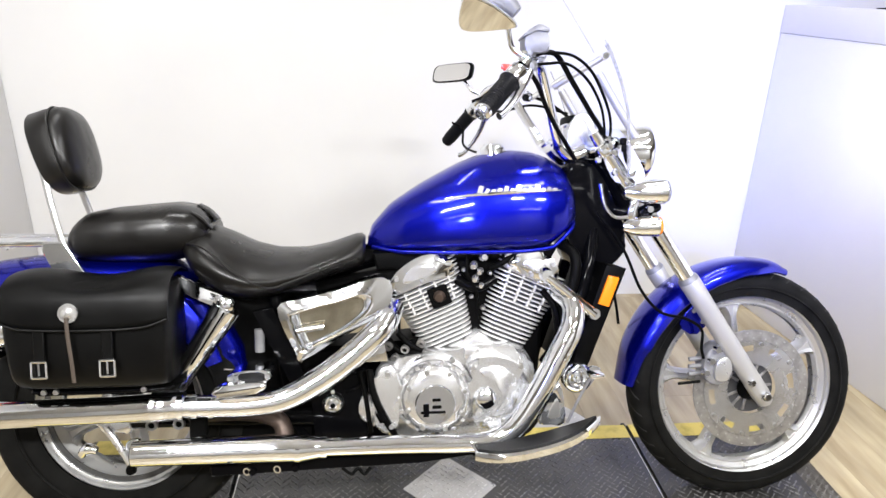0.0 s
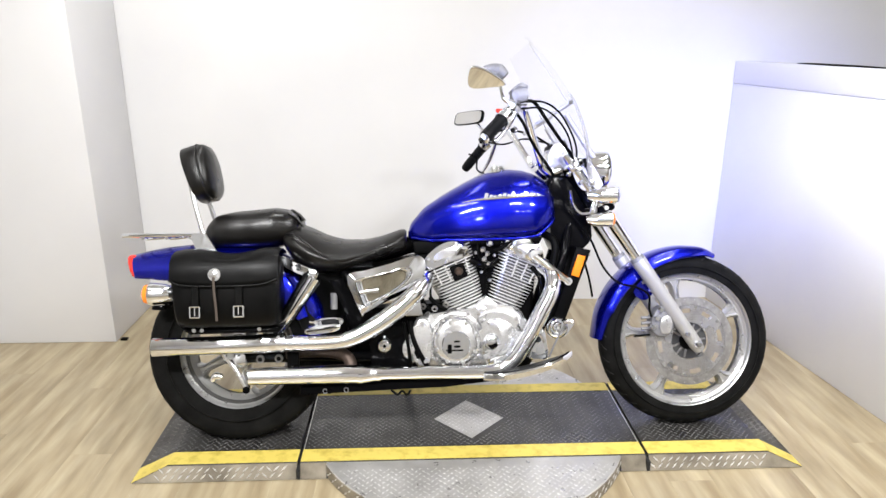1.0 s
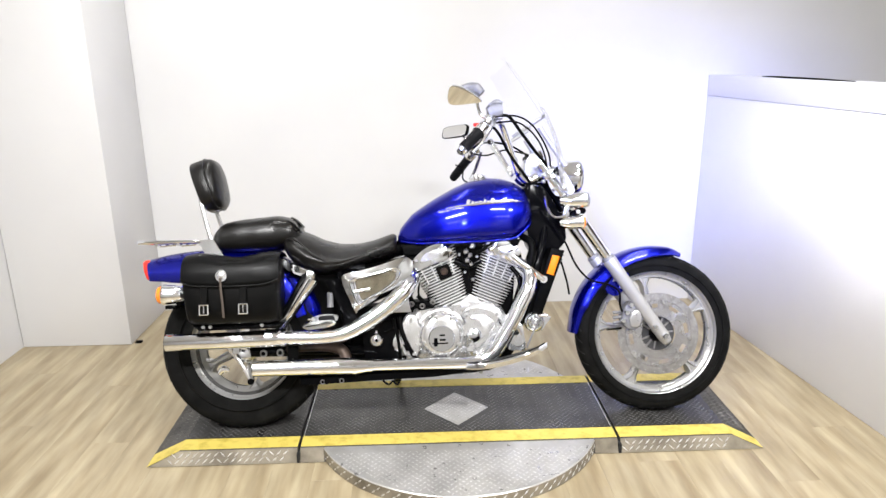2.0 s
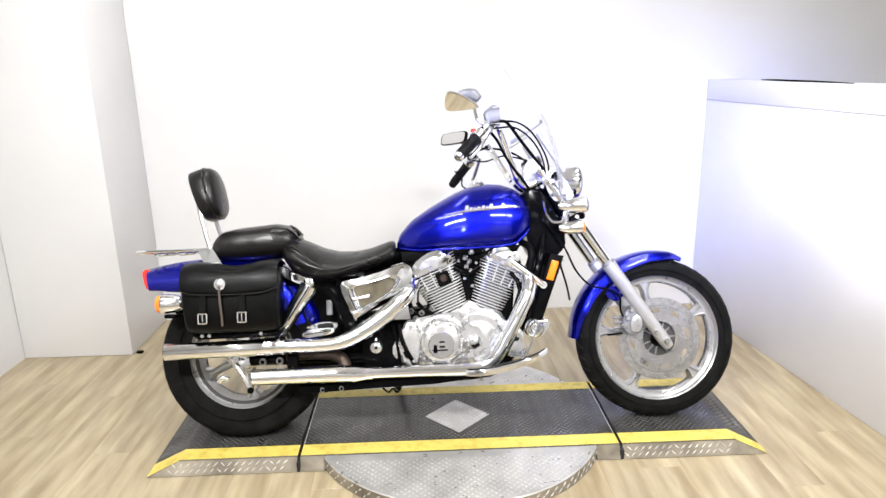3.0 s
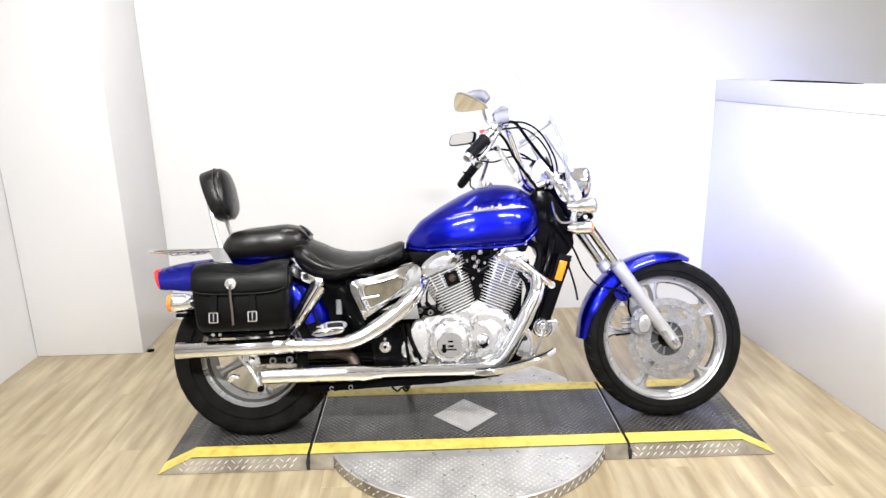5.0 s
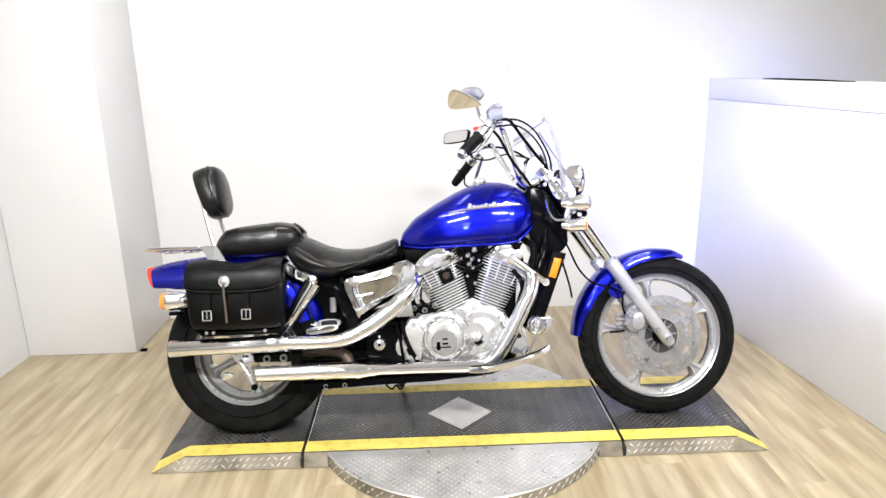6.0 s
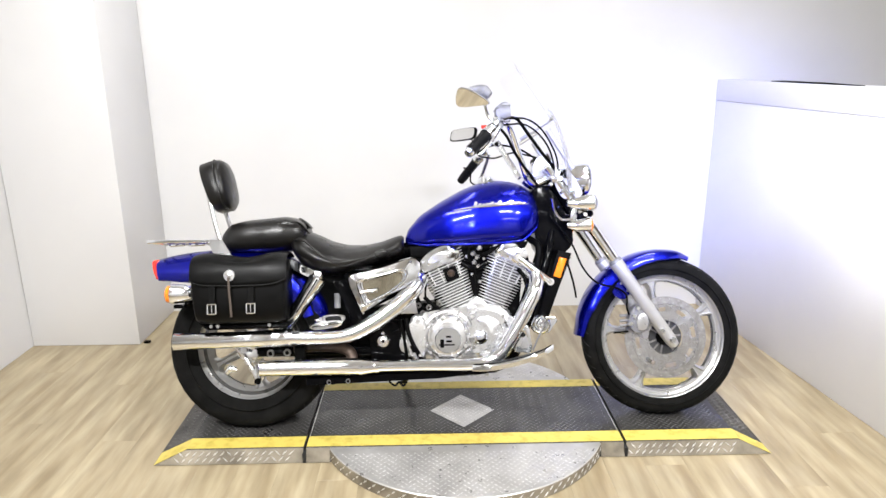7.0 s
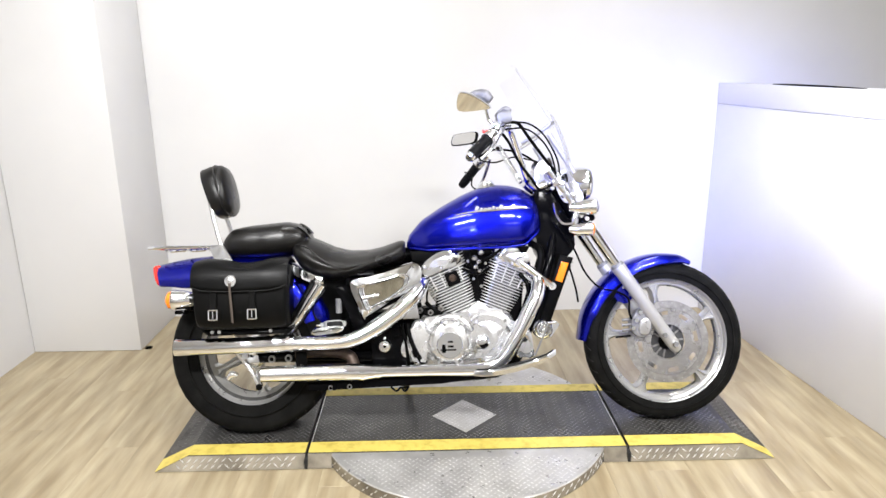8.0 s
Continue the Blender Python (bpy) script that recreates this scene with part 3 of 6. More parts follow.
    for k in range(count):
        a = 2 * math.pi * k / count
        for sgn in (-1, 1):
            off = 0.0 if sgn < 0 else math.pi / count
            pts = []
            for q in range(5):
                y = sgn * tyre_w * (0.06 + 0.085 * q)
                t = math.acos(max(-1.0, min(1.0, -y / (tyre_w / 2) / 1.0)))
                rr = rim_r - 0.004 + (tyre_r - rim_r + 0.004) * math.sin(t) ** square + 0.0006
                b = a + off + 0.05 * q * 0.6
                pts.append(c + Vector((math.cos(b) * rr, y * (0.78 + 0.22 * math.sin(t) ** 0.5), math.sin(b) * rr)))
            for p, q in zip(pts, pts[1:]):
                w = Vector((-math.sin(a), 0, math.cos(a))) * 0.0024
                rad = Vector((math.cos(a), 0, math.sin(a))) * 0.0007
                vs = [bm.verts.new(v) for v in (p - w + rad, p + w + rad, q + w + rad, q - w + rad)]
                bm.faces.new(vs)
    rest_on_deck(bm)
    tagged(part("tread_groove", bm, GAP, rim), kind="stuff")
    return rim


front_wheel = wheel("front_wheel", FRONT, 0.3205, 0.112, 0.2535, 0.074, 5, 100, 0.034, 0.045, 0.12, "silver five-spoke cast wheel")
rear_wheel = wheel("rear_wheel", REAR, 0.3245, 0.198, 0.209, 0.126, 5, 64, 0.038, 0.062, 0.16, "silver five-spoke cast wheel", 0.3, 0.016, 0.036, 0.045)


def ring_profile(r0, r1, v0, v1):
    return [(r0, v0), (r1, v0), (r1, v1), (r0, v1)]


def brake_disc(parent, c, v, outer, band, carrier_in, holes, slots):
    at = Vector((c.x, v, c.z))
    d = part("brake_disc", lathe(ring_profile(outer - band, outer, -0.0025, 0.0025), at, (0, 1, 0), 80, close_profile=True), DISC, parent, "drilled steel brake disc")
    bm = bmesh.new()
    for k in range(holes):
        for j, rr in enumerate((outer - band * 0.25, outer - band * 0.7)):
            a = 2 * math.pi * (k + 0.5 * j) / holes
            add_lathe(bm, [(0.0, 0.0), (0.002, 0.0), (0.002, 0.0012), (0.0, 0.0012)], at + Vector((math.cos(a) * rr, -0.0042, math.sin(a) * rr)), (0, 1, 0), 8)
    tagged(part("drill_hole", bm, RIM, parent), kind="stuff")
    # carrier: a ring sheet with oblong openings, given thickness
    bm = bmesh.new()
    R1 = outer - band + 0.003
    radii = [carrier_in + (R1 - carrier_in) * q for q in (0.0, 0.14, 0.26, 0.44, 0.56, 0.68, 0.80, 0.92, 1.0)]
    na = 120
    grid = [[bm.verts.new((at.x + math.cos(2 * math.pi * k / na) * r, v - 0.004, at.z + math.sin(2 * math.pi * k / na) * r)) for k in range(na)] for r in radii]
    for q in range(len(radii) - 1):
        for k in range(na):
            step = k % (na // slots)
            if 4 <= q <= 5 and step < 7:
                continue
            bm.faces.new((grid[q][k], grid[q][(k + 1) % na], grid[q + 1][(k + 1) % na], grid[q + 1][k]))
    bmesh.ops.solidify(bm, geom=bm.faces[:], thickness=0.005)
    part("disc_carrier", bm, ALU, parent, "silver disc carrier with slots")
    for k in range(slots):
        b = 2 * math.pi * (k + 0.78) / slots
        rr = R1 - 0.008
        part("disc_bolt", lathe([(0.0, -0.005), (0.005, -0.005), (0.0065, 0.0)], (at.x + math.cos(b) * rr, v - 0.005, at.z + math.sin(b) * rr), (0, 1, 0), 10), STEEL, parent)
    return d


brake_disc(front_wheel, FRONT, -0.072, 0.163, 0.032, 0.068, 26, 8)
bm = bmesh.new()
for k, a in enumerate((0.1, 0.75, 1.2, 2.1, 2.6, 3.5, 4.0, 4.5, 5.3, 5.8)):
    m = Matrix.Translation((FRONT.x, -0.064, FRONT.z)) @ Matrix.Rotation(-a, 4, "Y")
    add_box(bm, (0.025, 0.002, -0.0035), (0.066, 0.012, 0.0035), 0.001, m, 1)
part("hub_fin", bm, DISC, front_wheel)
# dark sheet painting the shade behind the hub fins
part("hub_shadow_plate", lathe([(0.0, 0.0), (0.07, 0.0), (0.07, 0.004), (0.0, 0.004)], (FRONT.x, -0.058, FRONT.z), (0, 1, 0), 40), SHADE_GREY, front_wheel)
part("speedometer_drive", lathe([(0.0, -0.03), (0.024, -0.03), (0.03, -0.02), (0.034, 0.0), (0.0, 0.0)], (FRONT.x, -0.062, FRONT.z), (0, 1, 0), 30), BLACKMATT, front_wheel)

# ---- fork ----
AX = Vector((0.821, 0, 0.309))
UPD = (Vector((0.365, 0, 0.975)) - AX).normalized()


def fork_leg(v, label=""):
    p = lambda d, off=0.0: AX + UPD * d + Vector((0, v, 0)) + UPD.cross(Vector((0, 1, 0))) * off
    leg = part("fork_slider", tube([p(-0.035), p(-0.028), p(0.0), p(0.12), p(0.3), p(0.372), p(0.378)], [0.012, 0.02, 0.0245, 0.025, 0.0262, 0.0275, 0.025], 22, 3, smooth=False), FORK, bike, "satin alloy fork slider")
    part("dust_seal", tube([p(0.376), p(0.384), p(0.39)], [0.027, 0.026, 0.021], 20, smooth=False), GREY, leg)
    part("fork_tube", tube([p(0.375), p(0.84)], 0.0205, 20, smooth=False), CHROME, leg, "chromed fork tube")
    part("axle_bolt", lathe([(0.0, -0.014), (0.009, -0.014), (0.013, -0.008), (0.014, 0.0), (0.0, 0.0)], p(0.0) + Vector((0, -0.024 if v < 0 else 0.024, 0)), SIDE if v > 0 else (0, 1, 0), 12), CHROME, leg)
    part("pinch_bolt", lathe([(0.0, -0.012), (0.008, -0.012), (0.009, 0.0), (0.0, 0.0)], p(0.055, 0.012) + Vector((0, -0.022 if v < 0 else 0.022, 0)), (0, 1, 0), 10), CHROME, leg)
    return leg


fork_leg(-0.105)
fork_leg(0.105)
for d, rr in ((0.60, 0.032), (0.79, 0.03)):
    bm = bmesh.new()
    c = AX + UPD * d
    m = Matrix.Translation(c) @ Matrix.Rotation(-math.atan2(-UPD.x, UPD.z), 4, "Y")
    add_box(bm, (-0.03, -0.14, -0.018), (0.035, 0.14, 0.018), 0.012, m, 3)
    part("triple_clamp", bm, BLACK if d < 0.7 else CHROME, bike)
part("steering_stem", tube([AX + UPD * 0.56, AX + UPD * 0.81], 0.03, 18, smooth=False), BLACK, bike)
# clamp bolts with chrome caps beside the fork tubes
for d in (0.585, 0.605, 0.775, 0.795):
    part("clamp_bolt", lathe([(0.0, -0.012), (0.008, -0.012), (0.01, 0.0), (0.0, 0.0)], AX + UPD * d + Vector((0, -0.14, 0)), (0, 1, 0), 12), CHROME, bike)

# ---- front fender ----


def arch(path, half, drop, crown, mat, name, label, thick=0.004, n=14):
    """A mudguard: an arched section swept along a path of (x, z) in the plane of symmetry; half, drop and crown may vary along it."""
    pts = smooth_path([(p[0], 0, p[1]) for p in path], 6)
    m = len(pts)
    rings = []
    for i, c in enumerate(pts):
        f = i / (m - 1)
        hw = lerp(f, [q / (len(half) - 1) for q in range(len(half))], half)
        dp = lerp(f, [q / (len(drop) - 1) for q in range(len(drop))], drop)
        d = (pts[min(i + 1, m - 1)] - pts[max(i - 1, 0)]).normalized()
        out = Vector((0, 1, 0)).cross(d)
        if out.z < 0 and abs(out.x) < 0.7:
            out = -out
        sec = []
        for k in range(n + 1):
            t = -1 + 2 * k / n
            sec.append((hw * math.sin(t * math.pi / 2) if abs(t) < 1 else hw * t, -dp * abs(t) ** 2.6 - crown * (1 - math.cos(t * math.pi / 2))))
        outer = [c + Vector((0, y, 0)) + out * z for y, z in sec]
        inner = [c + Vector((0, y * (1 - thick / hw), 0)) + out * (z - thick) for y, z in reversed(sec)]
        rings.append(outer + inner)
    bm = bmesh.new()
    add_rings(bm, rings)
    return part(name, bm, mat, bike, label, 50)


def around(c, r, a0, a1, n):
    return [(c.x + r * math.cos(radians(a0 + (a1 - a0) * k / n)), c.z + r * math.sin(radians(a0 + (a1 - a0) * k / n))) for k in range(n + 1)]


front_fender = arch([(0.934, 0.634), (0.885, 0.658)] + around(FRONT, 0.347, 90, 165, 9) + [(0.462, 0.325)], [0.036, 0.062, 0.068, 0.073, 0.074, 0.074, 0.07, 0.050], [0.012, 0.034, 0.042, 0.045, 0.044, 0.042, 0.038, 0.02], 0.006, BLUE, "front_fender", "glossy metallic blue front fender")
for v in (-0.078, 0.078):
    part("fender_bracket", plate(rounded([(0.60, 0.50), (0.66, 0.57), (0.70, 0.545), (0.65, 0.47)], 3), v - 0.004, v + 0.004, 0.0015, 1), BLUE, front_fender)
    for q in ((0.635, 0.535), (0.66, 0.505)):
        part("bracket_bolt", lathe([(0.0, -0.006), (0.006, -0.006), (0.007, 0.0)], (q[0], v - 0.004 if v < 0 else v + 0.004, q[1]), (0, 1, 0), 10), CHROME, front_fender)

# ---- front brake caliper ----
cal = part("brake_caliper", plate(rounded([(0.66, 0.36), (0.665, 0.42), (0.70, 0.45), (0.735, 0.43), (0.74, 0.36), (0.70, 0.335)], 4), -0.108, -0.058, 0.008, 2), GREY, bike, "cast alloy brake caliper")
part("caliper_cover", plate(rounded([(0.688, 0.355), (0.69, 0.40), (0.715, 0.415), (0.732, 0.395), (0.722, 0.352)], 4), -0.117, -0.107, 0.004, 2), RIM, cal)
for q in ((0.674, 0.405), (0.69, 0.436), (0.725, 0.437), (0.66, 0.375)):
    part("caliper_bolt", lathe([(0.0, -0.016), (0.008, -0.016), (0.01, 0.0), (0.0, 0.0)], (q[0], -0.107, q[1]), (0, 1, 0), 12), CHROME, cal)
part("pad_pin", tube([(0.60, -0.085, 0.338), (0.66, -0.085, 0.342)], 0.004, 8, smooth=False), BLACKMATT, cal)
for dz in (0.0, 0.02, 0.04):
    part("caliper_fitting", tube([(0.625, -0.09, 0.365 + dz), (0.668, -0.09, 0.368 + dz)], 0.006, 10, smooth=False), GREY, cal)
part("brake_hose", tube([(0.36, -0.10, 0.80), (0.43, -0.11, 0.70), (0.475, -0.115, 0.60), (0.53, -0.115, 0.54), (0.60, -0.115, 0.52), (0.645, -0.112, 0.49), (0.648, -0.11, 0.44), (0.66, -0.1, 0.41)], 0.004, 10), BLACKMATT, bike)
part("speedometer_cable", tube([(0.355, -0.05, 0.80), (0.43, 0.02, 0.66), (0.475, 0.06, 0.54), (0.49, 0.07, 0.47)], 0.0042, 8), BLACKMATT, bike)

# ---- headlamp and lamps ----
HL = Vector((0.50, 0.0, 0.955))
headlamp = part("headlamp", lathe([(0.0, -0.125), (0.02, -0.122), (0.045, -0.10), (0.063, -0.06), (0.07, -0.02), (0.0735, 0.0), (0.0745, 0.012), (0.071, 0.02)], HL, (1, 0, -0.05), 44), CHROME, bike, "chrome bullet headlamp")
part("headlamp_lens", lathe([(0.070, 0.016), (0.06, 0.027), (0.04, 0.036), (0.02, 0.04), (0.0, 0.041)], HL, (1, 0, -0.05), 40), LENS, headlamp, "clear domed glass lens")
part("headlamp_bracket", tube([(0.42, 0, 0.90), (0.435, 0, 0.865), (0.40, 0, 0.84)], 0.014, 12), CHROME, headlamp)


def bullet(name, c, r, length, lens_mat, label, axis=(1, 0, 0), lens_label="", dome=1.0):
    ob = part(name, lathe([(0.0, -length * 0.62), (r * 0.4, -length * 0.58), (r * 0.75, -length * 0.4), (r * 0.95, -length * 0.15), (r, length * 0.12), (r * 1.04, length * 0.22), (r * 1.04, length * 0.3), (r * 0.95, length * 0.32)], c, axis, 30), CHROME, bike, label)
    part("lens", lathe([(r * 0.95, length * 0.3), (r * 0.87, length * (0.3 + 0.08 * dome)), (r * 0.5, length * (0.3 + 0.13 * dome)), (0.0, length * (0.3 + 0.145 * dome))], c, axis, 28), lens_mat, ob, lens_label)
    return ob


for sgn in (-1, 1):
    v = 0.16 * sgn
    b = bullet("auxiliary_lamp", (0.472, v, 0.852), 0.03, 0.115, LENS, "chrome bullet lamp with clear lens", (1, 0, 0.03))
    part("lamp_stalk", tube([(0.44, v, 0.845), (0.425, v, 0.80), (0.43, v * 0.95, 0.775)], 0.011, 12), CHROME, b)
    b = bullet("front_turn_signal", (0.462, v, 0.767), 0.026, 0.10, ORANGE, "chrome bullet turn signal with amber lens", (1, 0, 0.02), "amber lens")
    part("signal_stalk", tube([(0.445, v * 0.9, 0.77), (0.43, v * 0.5, 0.79), (0.43, 0, 0.80)], 0.009, 10), CHROME, b)
part("lamp_bracket", tube([(0.352, -0.145, 0.872), (0.362, -0.15, 0.82), (0.385, -0.155, 0.79), (0.42, -0.16, 0.79)], 0.0055, 8), CHROME, bike)
part("lamp_bar", tube([(0.43, -0.165, 0.80), (0.42, -0.06, 0.80), (0.42, 0.06, 0.80), (0.43, 0.165, 0.80)], 0.012, 12), CHROME, bike)

# ---- windscreen ----
bm = bmesh.new()
rows = []
NU, NV = 16, 20
for i in range(NV + 1):
    f = i / NV
    row = []
    for j in range(NU + 1):
        s = -1 + 2 * j / NU
        top = 0.95 + 0.05 * math.cos(s * 1.4)
        half = 0.205 + 0.03 * math.sin(f * math.pi) - 0.055 * max(0, f - 0.75) / 0.25 - 0.045 * max(0, 0.3 - f) / 0.3
        g = f * top
        zc = 0.885 + 0.55 * g
        row.append(Vector((lerp(zc, [0.885, 1.0, 1.06, 1.12, 1.18, 1.23, 1.33, 1.43], [0.476, 0.452, 0.440, 0.422, 0.398, 0.370, 0.305, 0.238]) - 0.06 * s * s, s * half, zc)))
    rows.append(row)
verts = [[bm.verts.new(p) for p in row] for row in rows]
back = [[bm.verts.new(p + Vector((-0.0036, 0, -0.0015))) for p in row] for row in rows]
for i in range(NV):
    for j in range(NU):
        bm.faces.new((verts[i][j], verts[i][j + 1], verts[i + 1][j + 1], verts[i + 1][j]))
        bm.faces.new((back[i][j], back[i + 1][j], back[i + 1][j + 1], back[i][j + 1]))
for i in range(NV):
    for j in (0, NU):
        bm.faces.new((verts[i][j], verts[i + 1][j], back[i + 1][j], back[i][j]))
for j in range(NU):
    for i in (0, NV):
        bm.faces.new((verts[i][j], verts[i][j + 1], back[i][j + 1], back[i][j]))
screen = part("windscreen", bm, CLEAR, bike, "clear curved plastic windscreen")
screen.visible_shadow = False
for v in (-0.13, 0.13):
    part("screen_strut", tube([(0.235, v * 0.9, 1.108), (0.291, v, 1.143), (0.345, v * 1.15, 1.176)], 0.0075, 12), FORK, screen)
    part("screen_rail", tube([(0.335, v * 1.22, 1.137), (0.371, v * 1.22, 1.079), (0.432, v * 1.22, 0.985)], 0.0105, 12), FORK, screen, "dull metal screen rail")
    for q in ((0.40, 0.975), (0.405, 0.958), (0.425, 0.90)):
        part("screen_clip", box((q[0] - 0.008, v * 1.23 - 0.006, q[1] - 0.009), (q[0] + 0.008, v * 1.23 + 0.006, q[1] + 0.009), 0.003), BLACKMATT if q[1] > 0.92 else CHROME, screen)
    part("screen_knob", lathe([(0.0, -0.012), (0.008, -0.012), (0.01, 0.0), (0.0, 0.0)], (0.348, v * 1.2 - 0.004, 1.178), (0, 1, 0), 12), CHROME, screen)

# added thin tubes draw the sheen lines along the sides and the bend
for jj in (0, NU):
    edge = [rows[ii][jj] + Vector((-0.002, 0, 0)) for ii in range(0, 13, 2)]
    part("screen_sheen_line", tube(edge, 0.0019, 8, 2), HAZE, screen, "light-catching edge of the clear screen")
part("screen_sheen_line", tube([rows[ii][NU // 2] + Vector((-0.002, 0, 0)) for ii in range(12, NV + 1)], 0.0013, 8, 2), HAZE, screen, "added thin tube drawing the sheen line at the screen's bend")
# added strip: haze of the clear side seen edge-on, put into colour
bm = bmesh.new()
band = [[bm.verts.new(rows[ii][jj] + Vector((off, -0.0012, 0))) for jj in range(5)] for off in (0.0, -0.003) for ii in range(13)]
for ii in range(12):
    for jj in range(4):
        bm.faces.new((band[ii][jj], band[ii][jj + 1], band[ii + 1][jj + 1], band[ii + 1][jj]))
        bm.faces.new((band[13 + ii][jj], band[14 + ii][jj], band[14 + ii][jj + 1], band[13 + ii][jj + 1]))
part("screen_side", bm, HAZE, screen, "added strip painting the haze of the screen's edge-on side").visible_shadow = False
for q in ((0.376, 0.985), (0.395, 0.90), (0.44, 0.895), (0.352, 0.93)):
    part("screen_screw", lathe([(0.0, -0.006), (0.006, -0.006), (0.009, 0.0), (0.0, 0.002)], (q[0], -0.122, q[1]), (0, 1, 0), 14), CHROME, screen)
part("screen_mount_plate", plate(rounded([(0.357, 0.99), (0.40, 1.01), (0.445, 0.955), (0.478, 0.892), (0.44, 0.878), (0.40, 0.876), (0.37, 0.93)], 3), -0.118, -0.112, 0.002, 1), FROST, screen, "milky frosted plate at the foot of the screen")
part("screen_slot", plate(rounded([(0.415, 0.952), (0.424, 0.95), (0.432, 0.925), (0.424, 0.922)], 3), -0.123, -0.1195), BLACKMATT, screen)

# ---- handlebar and controls ----
GRIP_ENDS = {-1: (Vector((0.012, -0.415, 1.022)), Vector((0.074, -0.36, 1.087))), 1: (Vector((0.04, 0.415, 1.01)), Vector((0.104, 0.36, 1.087)))}
MID = [(0.128, 0.305, 1.132), (0.158, 0.25, 1.155), (0.186, 0.19, 1.135), (0.236, 0.11, 1.03), (0.262, 0.07, 0.972)]
bar_pts = [GRIP_ENDS[1][0], GRIP_ENDS[1][1]] + MID + [(0.267, 0.0, 0.97)] + [(x, -y, z) for x, y, z in reversed(MID)] + [GRIP_ENDS[-1][1], GRIP_ENDS[-1][0]]
handlebar = part("handlebar", tube(bar_pts, 0.0128, 16), CHROME, bike, "pulled-back chrome handlebar")
for sgn in (-1, 1):
    part("riser", tube([(0.262, 0.05 * sgn, 0.985), (0.30, 0.05 * sgn, 0.945), (0.34, 0.05 * sgn, 0.955)], 0.02, 14), CHROME, handlebar)
    a, b = GRIP_ENDS[sgn]
    g = part("grip", tube([a.lerp(b, q) for q in (0.0, 0.05, 0.5, 0.92, 1.0)], [0.018, 0.0198, 0.0192, 0.0198, 0.024], 22, smooth=False), GRIP, handlebar, "black rubber grip")
    bm = bmesh.new()
    for k in range(14):
        p = a.lerp(b, 0.08 + 0.84 * k / 13)
        add_tube(bm, [p, p + (b - a).normalized() * 0.0025], 0.0206, 18, smooth=False)
    tagged(part("grip_rib", bm, GRIP, handlebar), kind="stuff")
    part("bar_end", tube([a + (a - b) * 0.14, a + (a - b) * 0.08, a], [0.013, 0.0185, 0.0185], 18, smooth=False), CHROME if sgn < 0 else GRIP, handlebar)
    d = (b - a).normalized()
    part("switch_housing", tube([b, b + d * 0.008, b + d * 0.035, b + d * 0.044], [0.02, 0.026, 0.025, 0.015], 18, smooth=False), CHROME, handlebar)
    # lever with its perch
    s0 = b + d * 0.05
    part("lever_perch", tube([s0, s0 + d * 0.022], 0.02, 14, smooth=False), CHROME, handlebar)
    lv = [s0 + Vector((0.03, 0, -0.005)), b + Vector((0.045, 0.0, -0.016)), a.lerp(b, 0.55) + Vector((0.055, 0, -0.03)), a.lerp(b, 0.1) + Vector((0.05, 0, -0.045)), a + Vector((0.035, 0.01 * sgn, -0.05))]
    if sgn < 0:
        lv = [s0 + Vector((0.02, 0, -0.004)), b + Vector((0.03, 0.0, -0.006)), a.lerp(b, 0.55) + Vector((0.034, 0, -0.012)), a.lerp(b, 0.2) + Vector((0.03, 0, -0.016)), a.lerp(b, 0.08) + Vector((0.026, 0, -0.016))]
    part("lever", tube(lv, [0.009, 0.009, 0.0075, 0.006, 0.008], 10), CHROME, handlebar, "polished lever")
    # mirror
    c = Vector((0.026, -0.36, 1.222)) if sgn < 0 else Vector((0.045, 0.36, 1.214))
    nrm = Vector((-0.22, -0.80, -0.52)).normalized() if sgn < 0 else Vector((-0.60, -0.79, 0.06)).normalized()
    along = Vector((0, 0, 1)).cross(nrm).normalized()
    upv = nrm.cross(along)
    def mirror_ring(scale, depth, hx, hz, shift=0.0):
        out = []
        for k in range(28):
            t = 2 * math.pi * k / 28
            cx, cz = math.cos(t), math.sin(t)
            ex = abs(cx) ** 0.45 * (1 if cx >= 0 else -1) * hx * scale
            ez = abs(cz) ** 0.45 * (1 if cz >= 0 else -1) * hz * scale
            ex += shift * ez
            out.append(c + along * ex + upv * ez - nrm * depth)
        return out
    def mirror_outline(scale, depth):
        shape = rounded([(-0.056, -0.034), (-0.05, 0.03), (-0.02, 0.034), (0.03, 0.004), (0.062, -0.03), (0.03, -0.038)], 5)
        return [c + along * x * scale * 0.95 + upv * (z * scale * 0.92 + 0.003) - nrm * depth for x, z in shape]
    hx, hz, sh = (0.058, 0.036, 0.35) if sgn < 0 else (0.068, 0.027, 0.2)
    bm = bmesh.new()
    body = (lambda q, dp: mirror_outline(q, dp)) if sgn < 0 else (lambda q, dp: mirror_ring(q, dp, hx, hz, sh))
    add_rings(bm, [body(q, dp) for q, dp in ((1.0, -0.002), (1.06, 0.004), (1.0, 0.016), (0.8, 0.028), (0.4, 0.036))])
    mir = part("mirror", bm, CHROME if sgn < 0 else BLACKMATT, bike, "chrome rear-view mirror" if sgn < 0 else "rear-view mirror with dark rim")
    bm = bmesh.new()
    bm.faces.new([bm.verts.new(p) for p in body(0.93, -0.0035)])
    part("mirror_glass", bm, MIRROR, mir)
    if sgn < 0:
        bm = bmesh.new()
        add_tube(bm, [c + Vector((-0.015, 0.032, 0.03)), c + Vector((0.02, 0.034, 0.036)), c + Vector((0.048, 0.03, 0.03)), c + Vector((0.068, 0.026, 0.012))], [0.010, 0.02, 0.026, 0.017], 18, 6, 0.8)
